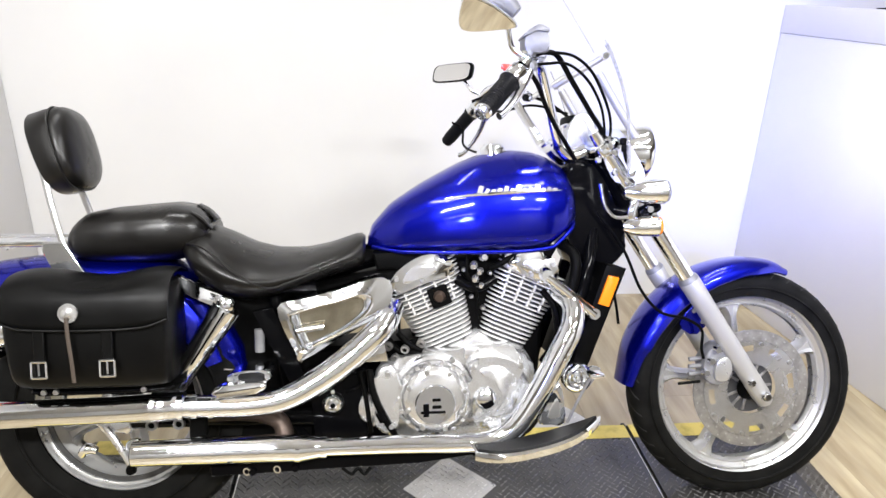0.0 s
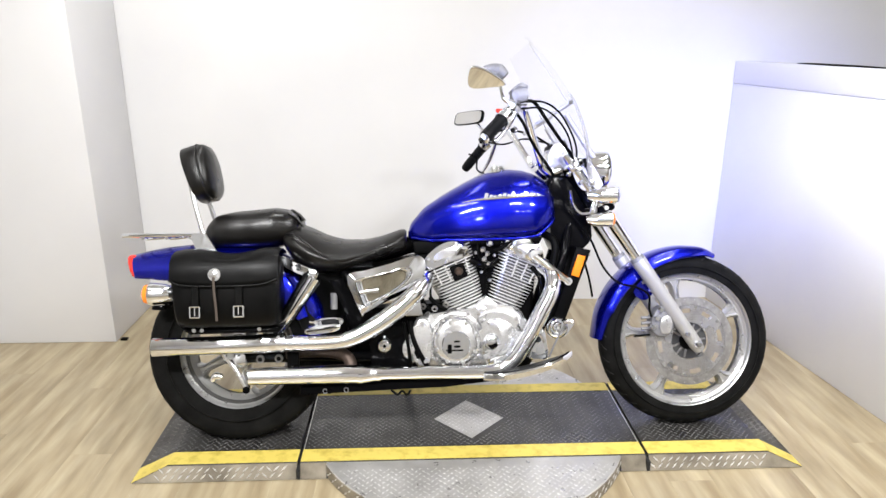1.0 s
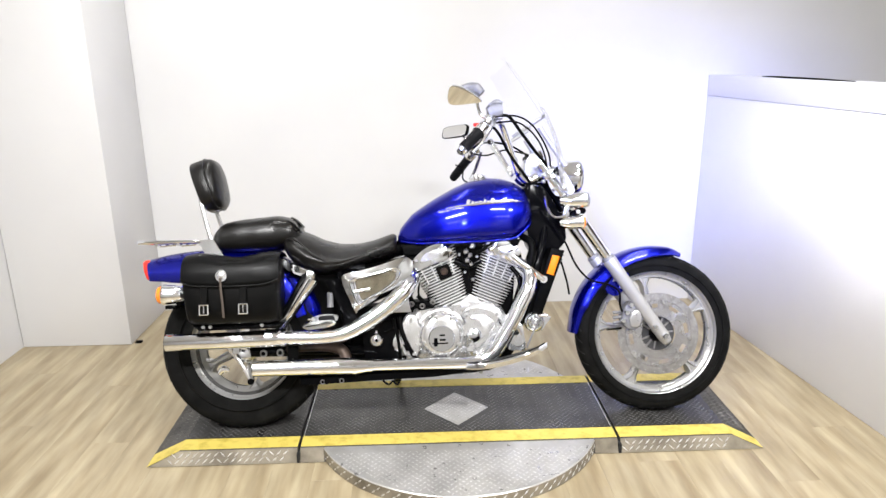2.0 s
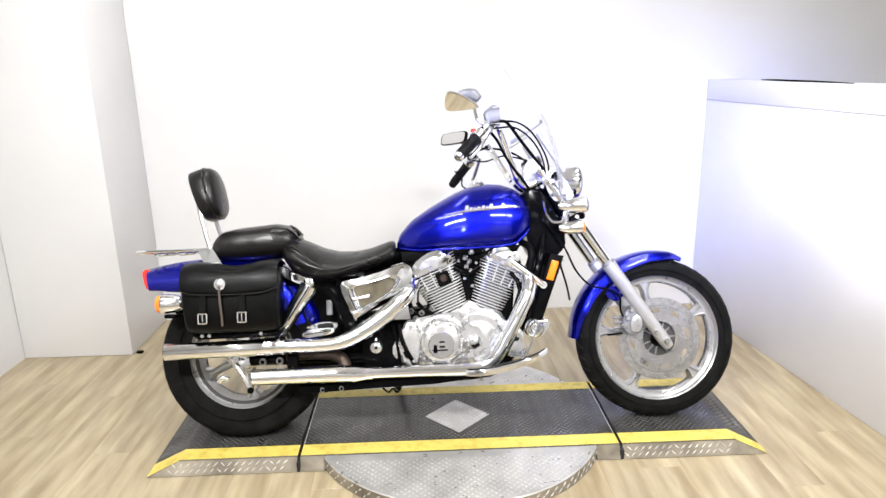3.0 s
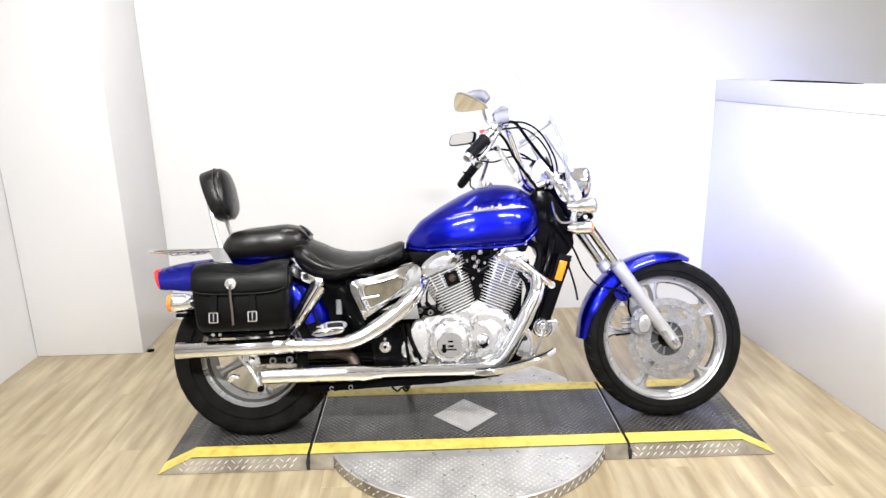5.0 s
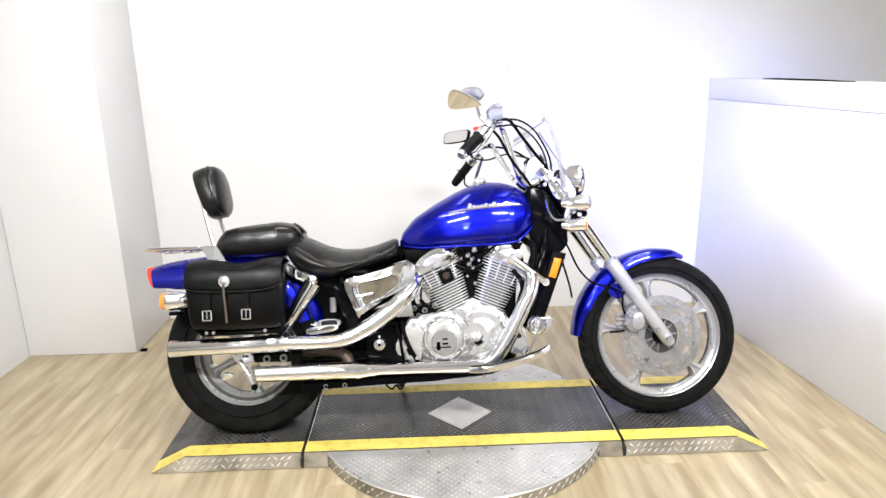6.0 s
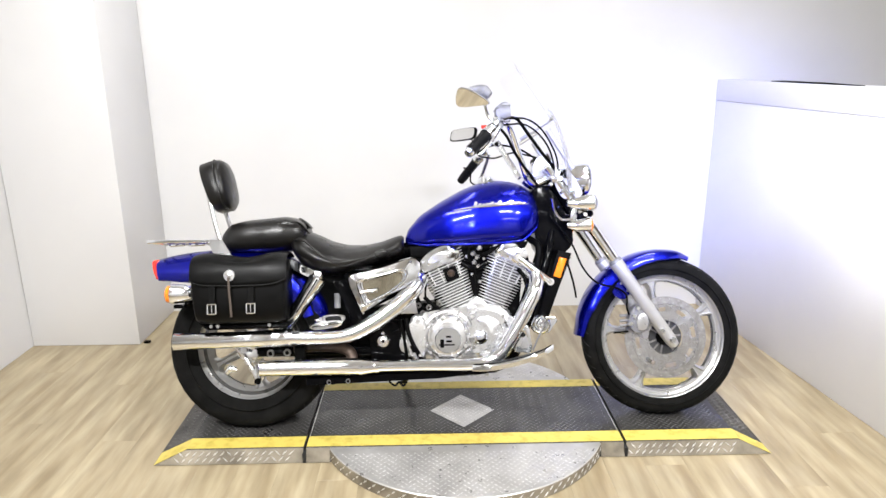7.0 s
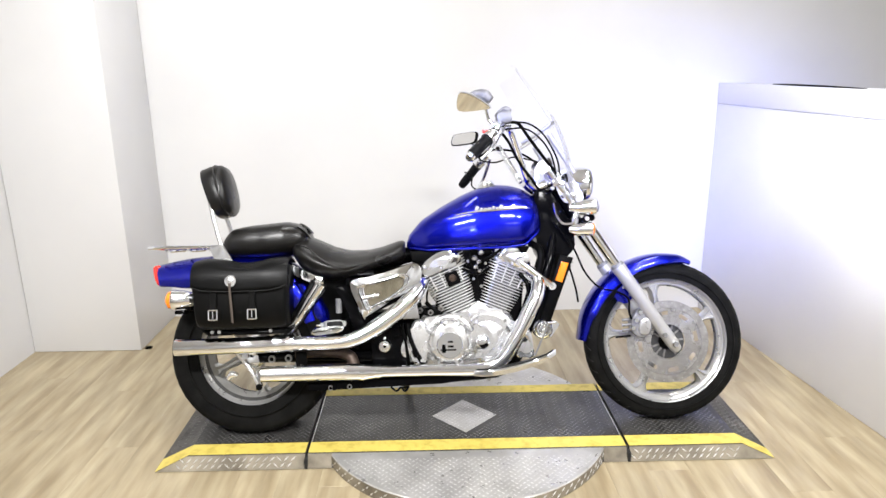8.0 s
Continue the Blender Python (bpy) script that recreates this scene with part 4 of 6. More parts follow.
        part("mirror_housing", bm, GREY, mir, "grey rounded mirror housing")
    part("mirror_stem", tube([c + along * (0.04 if sgn < 0 else 0.03) - nrm * 0.016 - upv * 0.02, c + Vector((0.06, -0.03 * sgn, -0.06)), s0 + Vector((0.015, 0, 0.02)), s0 + d * 0.01], 0.006, 10), CHROME, mir)
# right side: brake reservoir and the red kill switch; left side: clutch perch shows below
part("brake_reservoir", plate(rounded([(0.122, 1.160), (0.120, 1.198), (0.148, 1.212), (0.166, 1.206), (0.172, 1.172), (0.165, 1.158)], 3), -0.312, -0.262, 0.005, 2), GREY, handlebar, "grey cast brake fluid reservoir")
part("reservoir_lid", plate(rounded([(0.117, 1.196), (0.147, 1.216), (0.170, 1.208), (0.168, 1.199), (0.146, 1.206), (0.119, 1.189)], 3), -0.316, -0.258, 0.003, 2), GREY, handlebar)
part("reservoir_clamp", tube([(0.118, -0.31, 1.145), (0.135, -0.29, 1.155), (0.165, -0.262, 1.16)], 0.016, 14), CHROME, handlebar)
part("kill_switch", box((0.058, -0.362, 1.113), (0.078, -0.347, 1.124), 0.003), RED, handlebar, "red kill switch")
for k, (du, dw) in enumerate(((0.02, -0.01), (0.045, 0.02), (0.035, -0.045), (0.0, -0.03))):
    part("control_fitting", lathe([(0.0, -0.012), (0.008, -0.012), (0.012, 0.0), (0.008, 0.012), (0.0, 0.012)], (0.085 + du, -0.33, 1.105 + dw), (0.5, 0.8, 0.2), 14), STEEL if k % 2 else CHROME, handlebar)
# cables
CABLES = [
    ("throttle_cable", [(0.14, -0.30, 1.152), (0.175, -0.29, 1.16), (0.237, -0.26, 1.161), (0.293, -0.22, 1.137), (0.337, -0.18, 1.091), (0.369, -0.15, 1.035), (0.38, -0.12, 0.985), (0.37, -0.09, 0.93)], 0.0036),
    ("throttle_return_cable", [(0.13, -0.30, 1.13), (0.171, -0.29, 1.137), (0.227, -0.26, 1.142), (0.283, -0.22, 1.118), (0.327, -0.18, 1.077), (0.352, -0.15, 1.035), (0.366, -0.12, 0.98), (0.36, -0.09, 0.92)], 0.0034),
    ("brake_line", [(0.17, -0.275, 1.165), (0.204, -0.26, 1.159), (0.254, -0.22, 1.105), (0.313, -0.17, 1.043), (0.364, -0.12, 0.992), (0.37, -0.1, 0.93)], 0.0062),
    ("clutch_cable", [(0.10, 0.3, 1.12), (0.18, 0.22, 1.14), (0.28, 0.12, 1.10), (0.345, 0.02, 1.02), (0.36, -0.04, 0.94)], 0.0045),
    ("wiring_loom", [(0.14, -0.25, 1.13), (0.17, -0.22, 1.101), (0.20, -0.19, 1.051), (0.236, -0.15, 1.007), (0.275, -0.1, 0.972), (0.31, -0.07, 0.93)], 0.0055),
    ("switch_wire", [(0.12, 0.29, 1.10), (0.17, 0.2, 1.08), (0.24, 0.12, 1.09), (0.32, 0.04, 1.06)], 0.0035),
    ("clutch_lever_cable", [(0.045, 0.36, 1.06), (0.075, 0.34, 1.04), (0.072, 0.3, 0.99), (0.085, 0.2, 0.965), (0.11, 0.1, 0.955)], 0.0035),
]
for nm, pts, rr in CABLES:
    part(nm, tube(pts, rr, 8, 8), BLACKMATT, bike)
# instrument on the top clamp
part("speedometer", lathe([(0.0, -0.055), (0.03, -0.05), (0.044, -0.025), (0.047, 0.0), (0.047, 0.008), (0.042, 0.011), (0.0, 0.011)], (0.335, 0, 1.04), (-0.55, 0, 0.83), 36), CHROME, bike, "chrome cup speedometer")
part("ignition_bracket", plate(rounded([(0.29, 0.985), (0.31, 1.045), (0.35, 1.05), (0.375, 1.0), (0.36, 0.965), (0.31, 0.96)], 3), -0.055, 0.055, 0.006, 2), ALU, bike)
part("warning_light_box", box((0.30, -0.05, 1.02), (0.335, 0.05, 1.05), 0.008, None, 2), BLACKMATT, bike)

# ---- fuel tank ----
TX = [-0.222, -0.211, -0.163, -0.084, 0.008, 0.076, 0.144, 0.202, 0.25, 0.288, 0.306, 0.312]
TZ = [0.735, 0.768, 0.824, 0.876, 0.926, 0.952, 0.962, 0.957, 0.941, 0.914, 0.874, 0.82]
BX = [-0.222, -0.14, 0.172, 0.238, 0.272, 0.305]
BZ = [0.712, 0.700, 0.704, 0.712, 0.738, 0.775]
WX = [-0.222, -0.20, -0.14, -0.05, 0.05, 0.15, 0.22, 0.28, 0.303, 0.312]
WY = [0.030, 0.050, 0.082, 0.115, 0.136, 0.143, 0.139, 0.122, 0.10, 0.07]


def tank_half(u, w):
    """Half the tank's width at a place along it and a height."""
    zt, zb, hw = lerp(u, TX, TZ), lerp(u, BX, BZ), lerp(u, WX, WY)
    f = (w - zb) / max(zt - zb, 1e-4)
    f = min(max(f, 0.0), 1.0)
    if f < 0.28:
        return hw * (1 - 0.10 * ((0.28 - f) / 0.28) ** 2)
    g = (f - 0.28) / 0.72
    return hw * max(0.0, 1 - g ** 2.3) ** (1 / 2.1)


def tank_mesh():
    us = list(float(q) for q in -0.222 + 0.534 * (1 - np.cos(np.linspace(0, math.pi, 44))) / 2)
    rings = []
    for u in us:
        zt, zb = lerp(u, TX, TZ), lerp(u, BX, BZ)
        fs = (1 - (1 - np.linspace(0, 1, 22)) ** 1.8).tolist()
        right = [Vector((u, -tank_half(u, zb + (zt - zb) * f), zb + (zt - zb) * f)) for f in fs]
        left = [Vector((u, -p.y, p.z)) for p in reversed(right[:-1])]
        rings.append(right + left)
    bm = bmesh.new()
    add_rings(bm, rings)
    bmesh.ops.smooth_vert(bm, verts=bm.verts, factor=0.5, use_axis_x=True, use_axis_y=True, use_axis_z=True)
    return bm


tank = part("fuel_tank", tank_mesh(), BLUE, bike, "glossy metallic blue teardrop fuel tank", 60)
seam = []
for u in np.linspace(-0.21, 0.30, 26).tolist():
    zb = lerp(u, BX, BZ)
    seam.append((u, -lerp(u, WX, WY) * 0.93 - 0.002, zb + 0.002))
seam += [(0.307, -0.02, 0.80), (0.307, 0.02, 0.80)]
part("tank_seam", tube(seam, 0.0055, 10, 2), BLUE, tank, "rolled lower seam of the tank")
part("filler_cap", lathe([(0.0, 0.022), (0.022, 0.02), (0.03, 0.012), (0.033, 0.004), (0.033, -0.004)], (0.108, 0, 0.957), (0.0, 0, 1), 30), CHROME, tank, "round chrome filler cap")
part("cap_flange", lathe([(0.034, 0.006), (0.042, 0.004), (0.044, -0.008)], (0.108, 0, 0.955), (0, 0, 1), 30), CHROME, tank)


def on_tank(outline, lift, thick, name, mat, label=""):
    """A raised badge that follows the tank's side."""
    bm = bmesh.new()
    a = [bm.verts.new((u, -tank_half(u, w) - lift - thick, w)) for u, w in outline]
    b = [bm.verts.new((u, -tank_half(u, w) + 0.003, w)) for u, w in outline]
    n = len(outline)
    bm.faces.new(a)
    for k in range(n):
        bm.faces.new((a[k], b[k], b[(k + 1) % n], a[(k + 1) % n]))
    return part(name, bm, mat, tank, label)


line_u = np.linspace(-0.03, 0.262, 24).tolist()
line_w = [lerp(u, [-0.03, 0.02, 0.10, 0.18, 0.262], [0.836, 0.844, 0.850, 0.854, 0.857]) for u in line_u]
part("badge_underline", tube([(u, -tank_half(u, w) - 0.001, w) for u, w in zip(line_u, line_w)], [0.0016 + 0.0034 * math.sin(math.pi * k / 23) for k in range(24)], 8, 1), CHROME, tank, "chrome swoosh badge")
x = 0.046
for k, h in enumerate((0.021, 0.012, 0.010, 0.013, 0.018, 0.011, 0.022, 0.010, 0.012, 0.020, 0.011, 0.013, 0.009)):
    z0 = 0.851 + 0.02 * (x - 0.05)
    w = 0.0105 if k % 3 else 0.013
    on_tank([(x, z0), (x + w, z0), (x + w + 0.005, z0 + h * 0.7), (x + w * 0.55, z0 + h * 0.88), (x + 0.005, z0 + h * 0.66)], 0.001, 0.002, "badge_bar", ALU)
    x += w + 0.0042

# ---- frame, neck and radiator ----
part("frame_backbone", tube([(0.37, 0, 0.86), (0.2, 0, 0.74), (-0.2, 0, 0.69), (-0.45, 0, 0.60)], 0.032, 16), BLACK, bike)
part("neck_cover", plate(rounded([(0.287, 0.915), (0.335, 0.935), (0.372, 0.90), (0.397, 0.86), (0.428, 0.79), (0.45, 0.735), (0.44, 0.69), (0.405, 0.655), (0.36, 0.625), (0.305, 0.68), (0.29, 0.78)], 4), -0.075, 0.075, 0.015, 3), BLACK, bike, "black frame neck cover")
for v in (-0.10, 0.10):
    part("down_tube", tube([(0.37, v * 0.5, 0.78), (0.33, v, 0.62), (0.255, v, 0.40), (0.215, v, 0.29), (0.15, v, 0.225), (0.0, v, 0.205), (-0.3, v, 0.205), (-0.40, v, 0.26), (-0.43, v, 0.4), (-0.45, v, 0.6)], 0.017, 14), BLACK, bike)
    part("seat_rail", tube([(-0.35, v, 0.62), (-0.55, v, 0.62), (-0.8, v * 1.25, 0.63), (-1.0, v * 1.25, 0.63)], 0.016, 12), BLACK, bike)
rad = part("radiator", plate([(0.37, 0.672), (0.424, 0.659), (0.318, 0.382), (0.277, 0.396)], -0.15, 0.15, 0.008, 2), BLACKMATT, bike, "black radiator with side shroud")
for k in range(16):
    f = k / 15
    part("radiator_fin", plate([(0.421 - 0.10 * f, 0.639 - 0.235 * f), (0.4235 - 0.10 * f, 0.642 - 0.235 * f), (0.425 - 0.10 * f, 0.638 - 0.235 * f)], -0.13, 0.13), BLACK, rad)
part("side_reflector", plate([(0.374, 0.645), (0.402, 0.638), (0.376, 0.564), (0.349, 0.573)], -0.158, -0.149, 0.003, 2), ORANGE, rad, "amber side reflector")
part("thermostat_cover", tube([(0.213, -0.165, 0.646), (0.336, -0.165, 0.549)], 0.0145, 14, smooth=False), CHROME, bike, "chrome brace tube")
part("brace_end", lathe([(0.0, -0.02), (0.014, -0.02), (0.018, 0.0), (0.0, 0.0)], (0.213, -0.158, 0.65), (0, 1, 0), 16), CHROME, bike)
part("brace_end", lathe([(0.0, -0.02), (0.014, -0.02), (0.018, 0.0), (0.0, 0.0)], (0.333, -0.158, 0.552), (0, 1, 0), 16), CHROME, bike)
horn = part("horn", lathe([(0.0, -0.026), (0.008, -0.025), (0.013, -0.018), (0.018, -0.024), (0.024, -0.018), (0.028, -0.022), (0.036, -0.016), (0.039, -0.008), (0.039, 0.004), (0.03, 0.02), (0.0, 0.03)], (0.295, -0.155, 0.388), (-0.1, 1, -0.15), 36), CHROME, bike, "round chrome horn")
part("horn_bracket", plate(rounded([(0.322, 0.405), (0.345, 0.412), (0.362, 0.402), (0.345, 0.378), (0.325, 0.352), (0.318, 0.375)], 4), -0.15, -0.142, 0.002, 1), CHROME, horn)

# ---- engine ----
part("crankcase", plate(rounded([(-0.20, 0.41), (-0.13, 0.445), (-0.02, 0.455), (0.06, 0.47), (0.165, 0.455), (0.195, 0.40), (0.18, 0.31), (0.11, 0.235), (-0.03, 0.222), (-0.17, 0.232), (-0.205, 0.31)], 4), -0.125, 0.125, 0.02, 3), ALU, bike, "cast aluminium crankcase")
part("clutch_cover", lathe([(0.0, -0.052), (0.05, -0.052), (0.056, -0.05), (0.066, -0.05), (0.08, -0.042), (0.087, -0.025), (0.092, 0.0)], (-0.062, -0.14, 0.35), (0, 1, 0), 64), ALU, bike, "round polished clutch cover")
part("cover_flange", lathe([(0.092, -0.012), (0.1, -0.010), (0.102, 0.0), (0.09, 0.006)], (-0.062, -0.135, 0.35), (0, 1, 0), 64), ALU, bike)
badge = part("cover_badge", lathe([(0.0, -0.004), (0.047, -0.004), (0.05, 0.0), (0.0, 0.0)], (-0.064, -0.192, 0.342), (0, 1, 0), 48), CHROME, bike, "bright clutch cover badge")
# black blocks: the badge's fine marks and a painted dark reflection at left
for (x0, x1, z0, z1) in ((-0.094, -0.080, 0.314, 0.345), (-0.072, -0.052, 0.352, 0.358), (-0.072, -0.05, 0.334, 0.341), (-0.10, -0.04, 0.322, 0.327)):
    part("badge_reflection_mark", box((x0, -0.1995, z0), (x1, -0.196, z1), 0.001, None, 1), BLACK, badge)
for k in range(8):
    a = 2 * math.pi * (k + 0.4) / 8
    part("cover_bolt", lathe([(0.0, -0.009), (0.0055, -0.009), (0.007, 0.0)], (-0.062 + 0.073 * math.cos(a), -0.186, 0.35 + 0.073 * math.sin(a)), (0, 1, 0), 10), STEEL, bike)
part("timing_cover", plate(rounded([(0.02, 0.43), (0.07, 0.45), (0.13, 0.435), (0.17, 0.39), (0.165, 0.33), (0.115, 0.275), (0.055, 0.26), (0.03, 0.31), (0.04, 0.37)], 5), -0.168, -0.11, 0.024, 4), ALU, bike, "polished alternator cover")
TC = [(0.045, 0.415), (0.08, 0.428), (0.122, 0.415), (0.146, 0.38), (0.14, 0.335), (0.105, 0.30), (0.075, 0.30), (0.098, 0.335), (0.10, 0.375), (0.07, 0.395)]
part("cover_rib", plate(rounded(TC, 4), -0.175, -0.162, 0.006, 3), ALU, bike, "raised crescent on the alternator cover", 60)
plug = part("inspection_cap", lathe([(0.0, -0.018), (0.018, -0.018), (0.026, -0.012), (0.03, 0.0)], (0.062, -0.165, 0.346), (0, 1, 0), 32), CHROME, bike, "chrome inspection cap")
part("cap_recess", plate(rounded([(0.045, 0.338), (0.062, 0.324), (0.082, 0.335), (0.075, 0.345), (0.06, 0.337)], 3), -0.1845, -0.1825), BLACK, plug)
part("gear_cover", plate(rounded([(-0.205, 0.42), (-0.17, 0.435), (-0.145, 0.40), (-0.15, 0.31), (-0.165, 0.265), (-0.20, 0.27), (-0.215, 0.34)], 4), -0.165, -0.11, 0.012, 3), ALU, bike)
for q in ((-0.178, 0.415), (-0.17, 0.285), (0.15, 0.425), (0.165, 0.345), (0.11, 0.285), (0.03, 0.425), (-0.02, 0.445)):
    part("case_bolt", lathe([(0.0, -0.01), (0.006, -0.01), (0.0075, 0.0)], (q[0], -0.168, q[1]), (0, 1, 0), 10), STEEL, bike)
part("oil_pan", plate([(-0.24, 0.225), (0.16, 0.23), (0.13, 0.195), (-0.21, 0.19)], -0.10, 0.10, 0.01, 2), ALU, bike)
for k in range(5):
    part("sump_bolt", lathe([(0.0, -0.01), (0.008, -0.01), (0.009, 0.0)], (-0.15 + 0.06 * k, -0.10, 0.195), (0, 1, 0), 8), STEEL, bike)


def cylinder(name, tilt, s0, s1, fins, w0, w1, label, split):
    """A finned barrel and head; the fins are plates across its axis."""
    ax = Vector((math.sin(radians(tilt)), 0, math.cos(radians(tilt))))
    pr = Vector((math.cos(radians(tilt)), 0, -math.sin(radians(tilt))))
    base = Vector((0.055, 0, 0.30))
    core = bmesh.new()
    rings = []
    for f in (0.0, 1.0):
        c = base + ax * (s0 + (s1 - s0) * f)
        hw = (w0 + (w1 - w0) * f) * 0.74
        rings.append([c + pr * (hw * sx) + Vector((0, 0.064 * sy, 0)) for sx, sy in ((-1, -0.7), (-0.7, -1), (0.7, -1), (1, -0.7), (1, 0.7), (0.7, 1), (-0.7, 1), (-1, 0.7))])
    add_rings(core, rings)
    # the core is coloured dark for the shade between the fins
    cyl = part(name, core, SHADE_GREY, bike, label)
    for k in range(fins):
        f = k / (fins - 1)
        c = base + ax * (s0 + (s1 - s0) * f)
        hw = w0 + (w1 - w0) * f ** 0.8
        hv = 0.078 + 0.018 * f
        bm = bmesh.new()
        ringp = []
        for t in range(20):
            a = 2 * math.pi * (t + 0.5) / 20
            cx, cy = math.cos(a), math.sin(a)
            ringp.append((abs(cx) ** 0.42 * (1 if cx > 0 else -1) * hw, abs(cy) ** 0.42 * (1 if cy > 0 else -1) * hv))
        add_rings(bm, [[c + pr * x * q + Vector((0, y * q, 0)) + ax * h for x, y in ringp] for q, h in ((0.985, -0.0019), (1.0, -0.0012), (1.0, 0.0012), (0.985, 0.0019))])
        part("fin", bm, FIN, cyl)
    # short ribs that tie the upper fins together
    for k in range(split):
        for x in (-0.62, -0.2, 0.22, 0.62):
            f = 0.60 + 0.38 * k / max(split - 1, 1)
            c = base + ax * (s0 + (s1 - s0) * f)
            hw = w0 + (w1 - w0) * f
            m = Matrix.Translation(c + pr * (hw * x) + Vector((0, -0.091, 0))) @ Matrix.Rotation(radians(tilt), 4, "Y")
            part("fin_rib", box((-0.0028, -0.0035, -0.009), (0.0028, 0.006, 0.009), 0.0008, m, 1), FIN, cyl)
    return cyl, base, ax, pr


rear_cyl, B0, A0, P0 = cylinder("rear_cylinder", -22.5, 0.158, 0.385, 21, 0.062, 0.105, "finned polished aluminium rear cylinder", 5)
front_cyl, B1, A1, P1 = cylinder("front_cylinder", 22.5, 0.158, 0.385, 21, 0.06, 0.10, "finned polished aluminium front cylinder", 5)
ROCKERS = (("rear_rocker_cover", [(-0.176, 0.602), (-0.166, 0.634), (-0.142, 0.664), (-0.092, 0.694), (-0.04, 0.698), (-0.014, 0.676), (-0.012, 0.650), (-0.085, 0.627), (-0.15, 0.598)]),
           ("front_rocker_cover", [(0.132, 0.664), (0.142, 0.690), (0.185, 0.702), (0.228, 0.695), (0.254, 0.668), (0.262, 0.635), (0.24, 0.612), (0.185, 0.638)]))
for nm, shape in ROCKERS:
    sgn = -1 if nm[0] == "r" else 1
    cov = part(nm, plate(rounded(shape, 4), -0.108, 0.108, 0.017, 4), CHROME, bike, "chrome rocker cover", 60)
    cx, cz = sum(p[0] for p in shape) / len(shape), sum(p[1] for p in shape) / len(shape)
    part("rocker_panel", plate(rounded([(cx + (x - cx) * 0.5, cz + 0.003 + (z - cz) * 0.5) for x, z in shape], 4), -0.1125, -0.104, 0.004, 2), ALU, cov)
    part("rocker_lip", plate(rounded([(cx + (x - cx) * 1.04, cz - 0.006 + (z - cz) * 0.98) for x, z in shape], 4), -0.094, 0.094, 0.004, 2), ALU, cov)
    for x, z in shape[1::3]:
        part("rocker_bolt", lathe([(0.0, -0.009), (0.0055, -0.009), (0.0075, 0.0), (0.0, 0.002)], (cx + (x - cx) * 0.8, -0.107, cz + (z - cz) * 0.8), (0, 1, 0), 10), STEEL, cov)
m = Matrix.Translation((-0.044, 0, 0.590)) @ Matrix.Rotation(radians(-20), 4, "Y")
part("spark_plug_recess", box((-0.026, -0.0985, -0.027), (0.026, -0.08, 0.025), 0.003, m, 1), BLACKMATT, rear_cyl, "dark spark plug recess")
part("plug_cap", lathe([(0.0, -0.012), (0.010, -0.012), (0.015, -0.004), (0.016, 0.0), (0.0, 0.0)], m @ Vector((0.0, -0.098, 0.0)), (0.2, 1, 0.2), 16), BROWN, rear_cyl)
part("cylinder_base", plate([(0.0, 0.455), (0.055, 0.50), (0.115, 0.455), (0.10, 0.425), (0.01, 0.425)], -0.115, 0.115, 0.008, 2), ALU, bike)
part("base_tab", box((0.015, -0.135, 0.435), (0.05, -0.112, 0.465), 0.004, Matrix.Translation((0, 0, 0)), 2), ALU, bike)
# dark hardware between the cylinders and under the tank
part("carburettor", plate(rounded([(0.0, 0.69), (0.06, 0.60), (0.12, 0.69)], 3), -0.07, 0.07, 0.01, 2), BLACKMATT, bike)
part("tank_underside", plate([(-0.21, 0.70), (0.27, 0.71), (0.25, 0.675), (-0.2, 0.655)], -0.07, 0.07, 0.01, 2), BLACKMATT, bike)
for q in ((0.069, 0.690), (0.131, 0.694)):
    part("hose_cap", lathe([(0.0, -0.02), (0.007, -0.02), (0.013, -0.012), (0.016, 0.0), (0.0, 0.002)], (q[0], -0.09, q[1]), (0, 1, 0), 18), CHROME, bike)
for q, rr in (((0.02, 0.655), 0.007), ((0.052, 0.62), 0.009), ((0.088, 0.645), 0.006), ((0.04, 0.585), 0.006), ((0.07, 0.555), 0.007)):
    part("carburettor_screw", lathe([(0.0, -0.012), (rr * 0.7, -0.012), (rr, 0.0), (0.0, 0.002)], (q[0], -0.075, q[1]), (0, 1, 0), 12), STEEL, bike)
for q, rr in (((0.046, 0.668), 0.011), ((0.062, 0.652), 0.009), ((0.05, 0.634), 0.010), ((0.066, 0.618), 0.008)):
    part("intake_fitting", lathe([(0.0, -0.02), (rr * 0.6, -0.02), (rr, -0.012), (rr, 0.0), (0.0, 0.004)], (q[0], -0.086, q[1]), (0.3, 1, 0.2), 8), ALU, bike)
for k in range(18):
    a = 2 * math.pi * k / 18
    part("cover_scallop", lathe([(0.0, -0.004), (0.005, -0.004), (0.0065, 0.0)], (-0.062 + 0.088 * math.cos(a), -0.166, 0.35 + 0.088 * math.sin(a)), (0, 1, 0), 8), ALU, bike)
part("intake_tube", tube([(0.0, -0.078, 0.63), (0.05, -0.09, 0.61), (0.10, -0.078, 0.63)], 0.013, 14), BLACK, bike)
part("choke_cable", tube([(0.03, -0.09, 0.70), (0.025, -0.1, 0.65), (0.05, -0.1, 0.60), (0.055, -0.095, 0.52)], 0.0035, 8), BLACKMATT, bike)
part("breather_hose", tube([(0.145, -0.10, 0.70), (0.115, -0.11, 0.675), (0.085, -0.1, 0.66)], 0.0075, 10), BLACKMATT, bike)
part("coolant_hose", tube([(0.27, -0.07, 0.72), (0.30, -0.11, 0.69), (0.295, -0.12, 0.62), (0.27, -0.11, 0.56)], 0.014, 12), BLACKMATT, bike)
part("coolant_pipe", tube([(0.22, -0.10, 0.60), (0.245, -0.125, 0.56), (0.25, -0.13, 0.48), (0.215, -0.12, 0.42)], 0.009, 12), BLACK, bike)
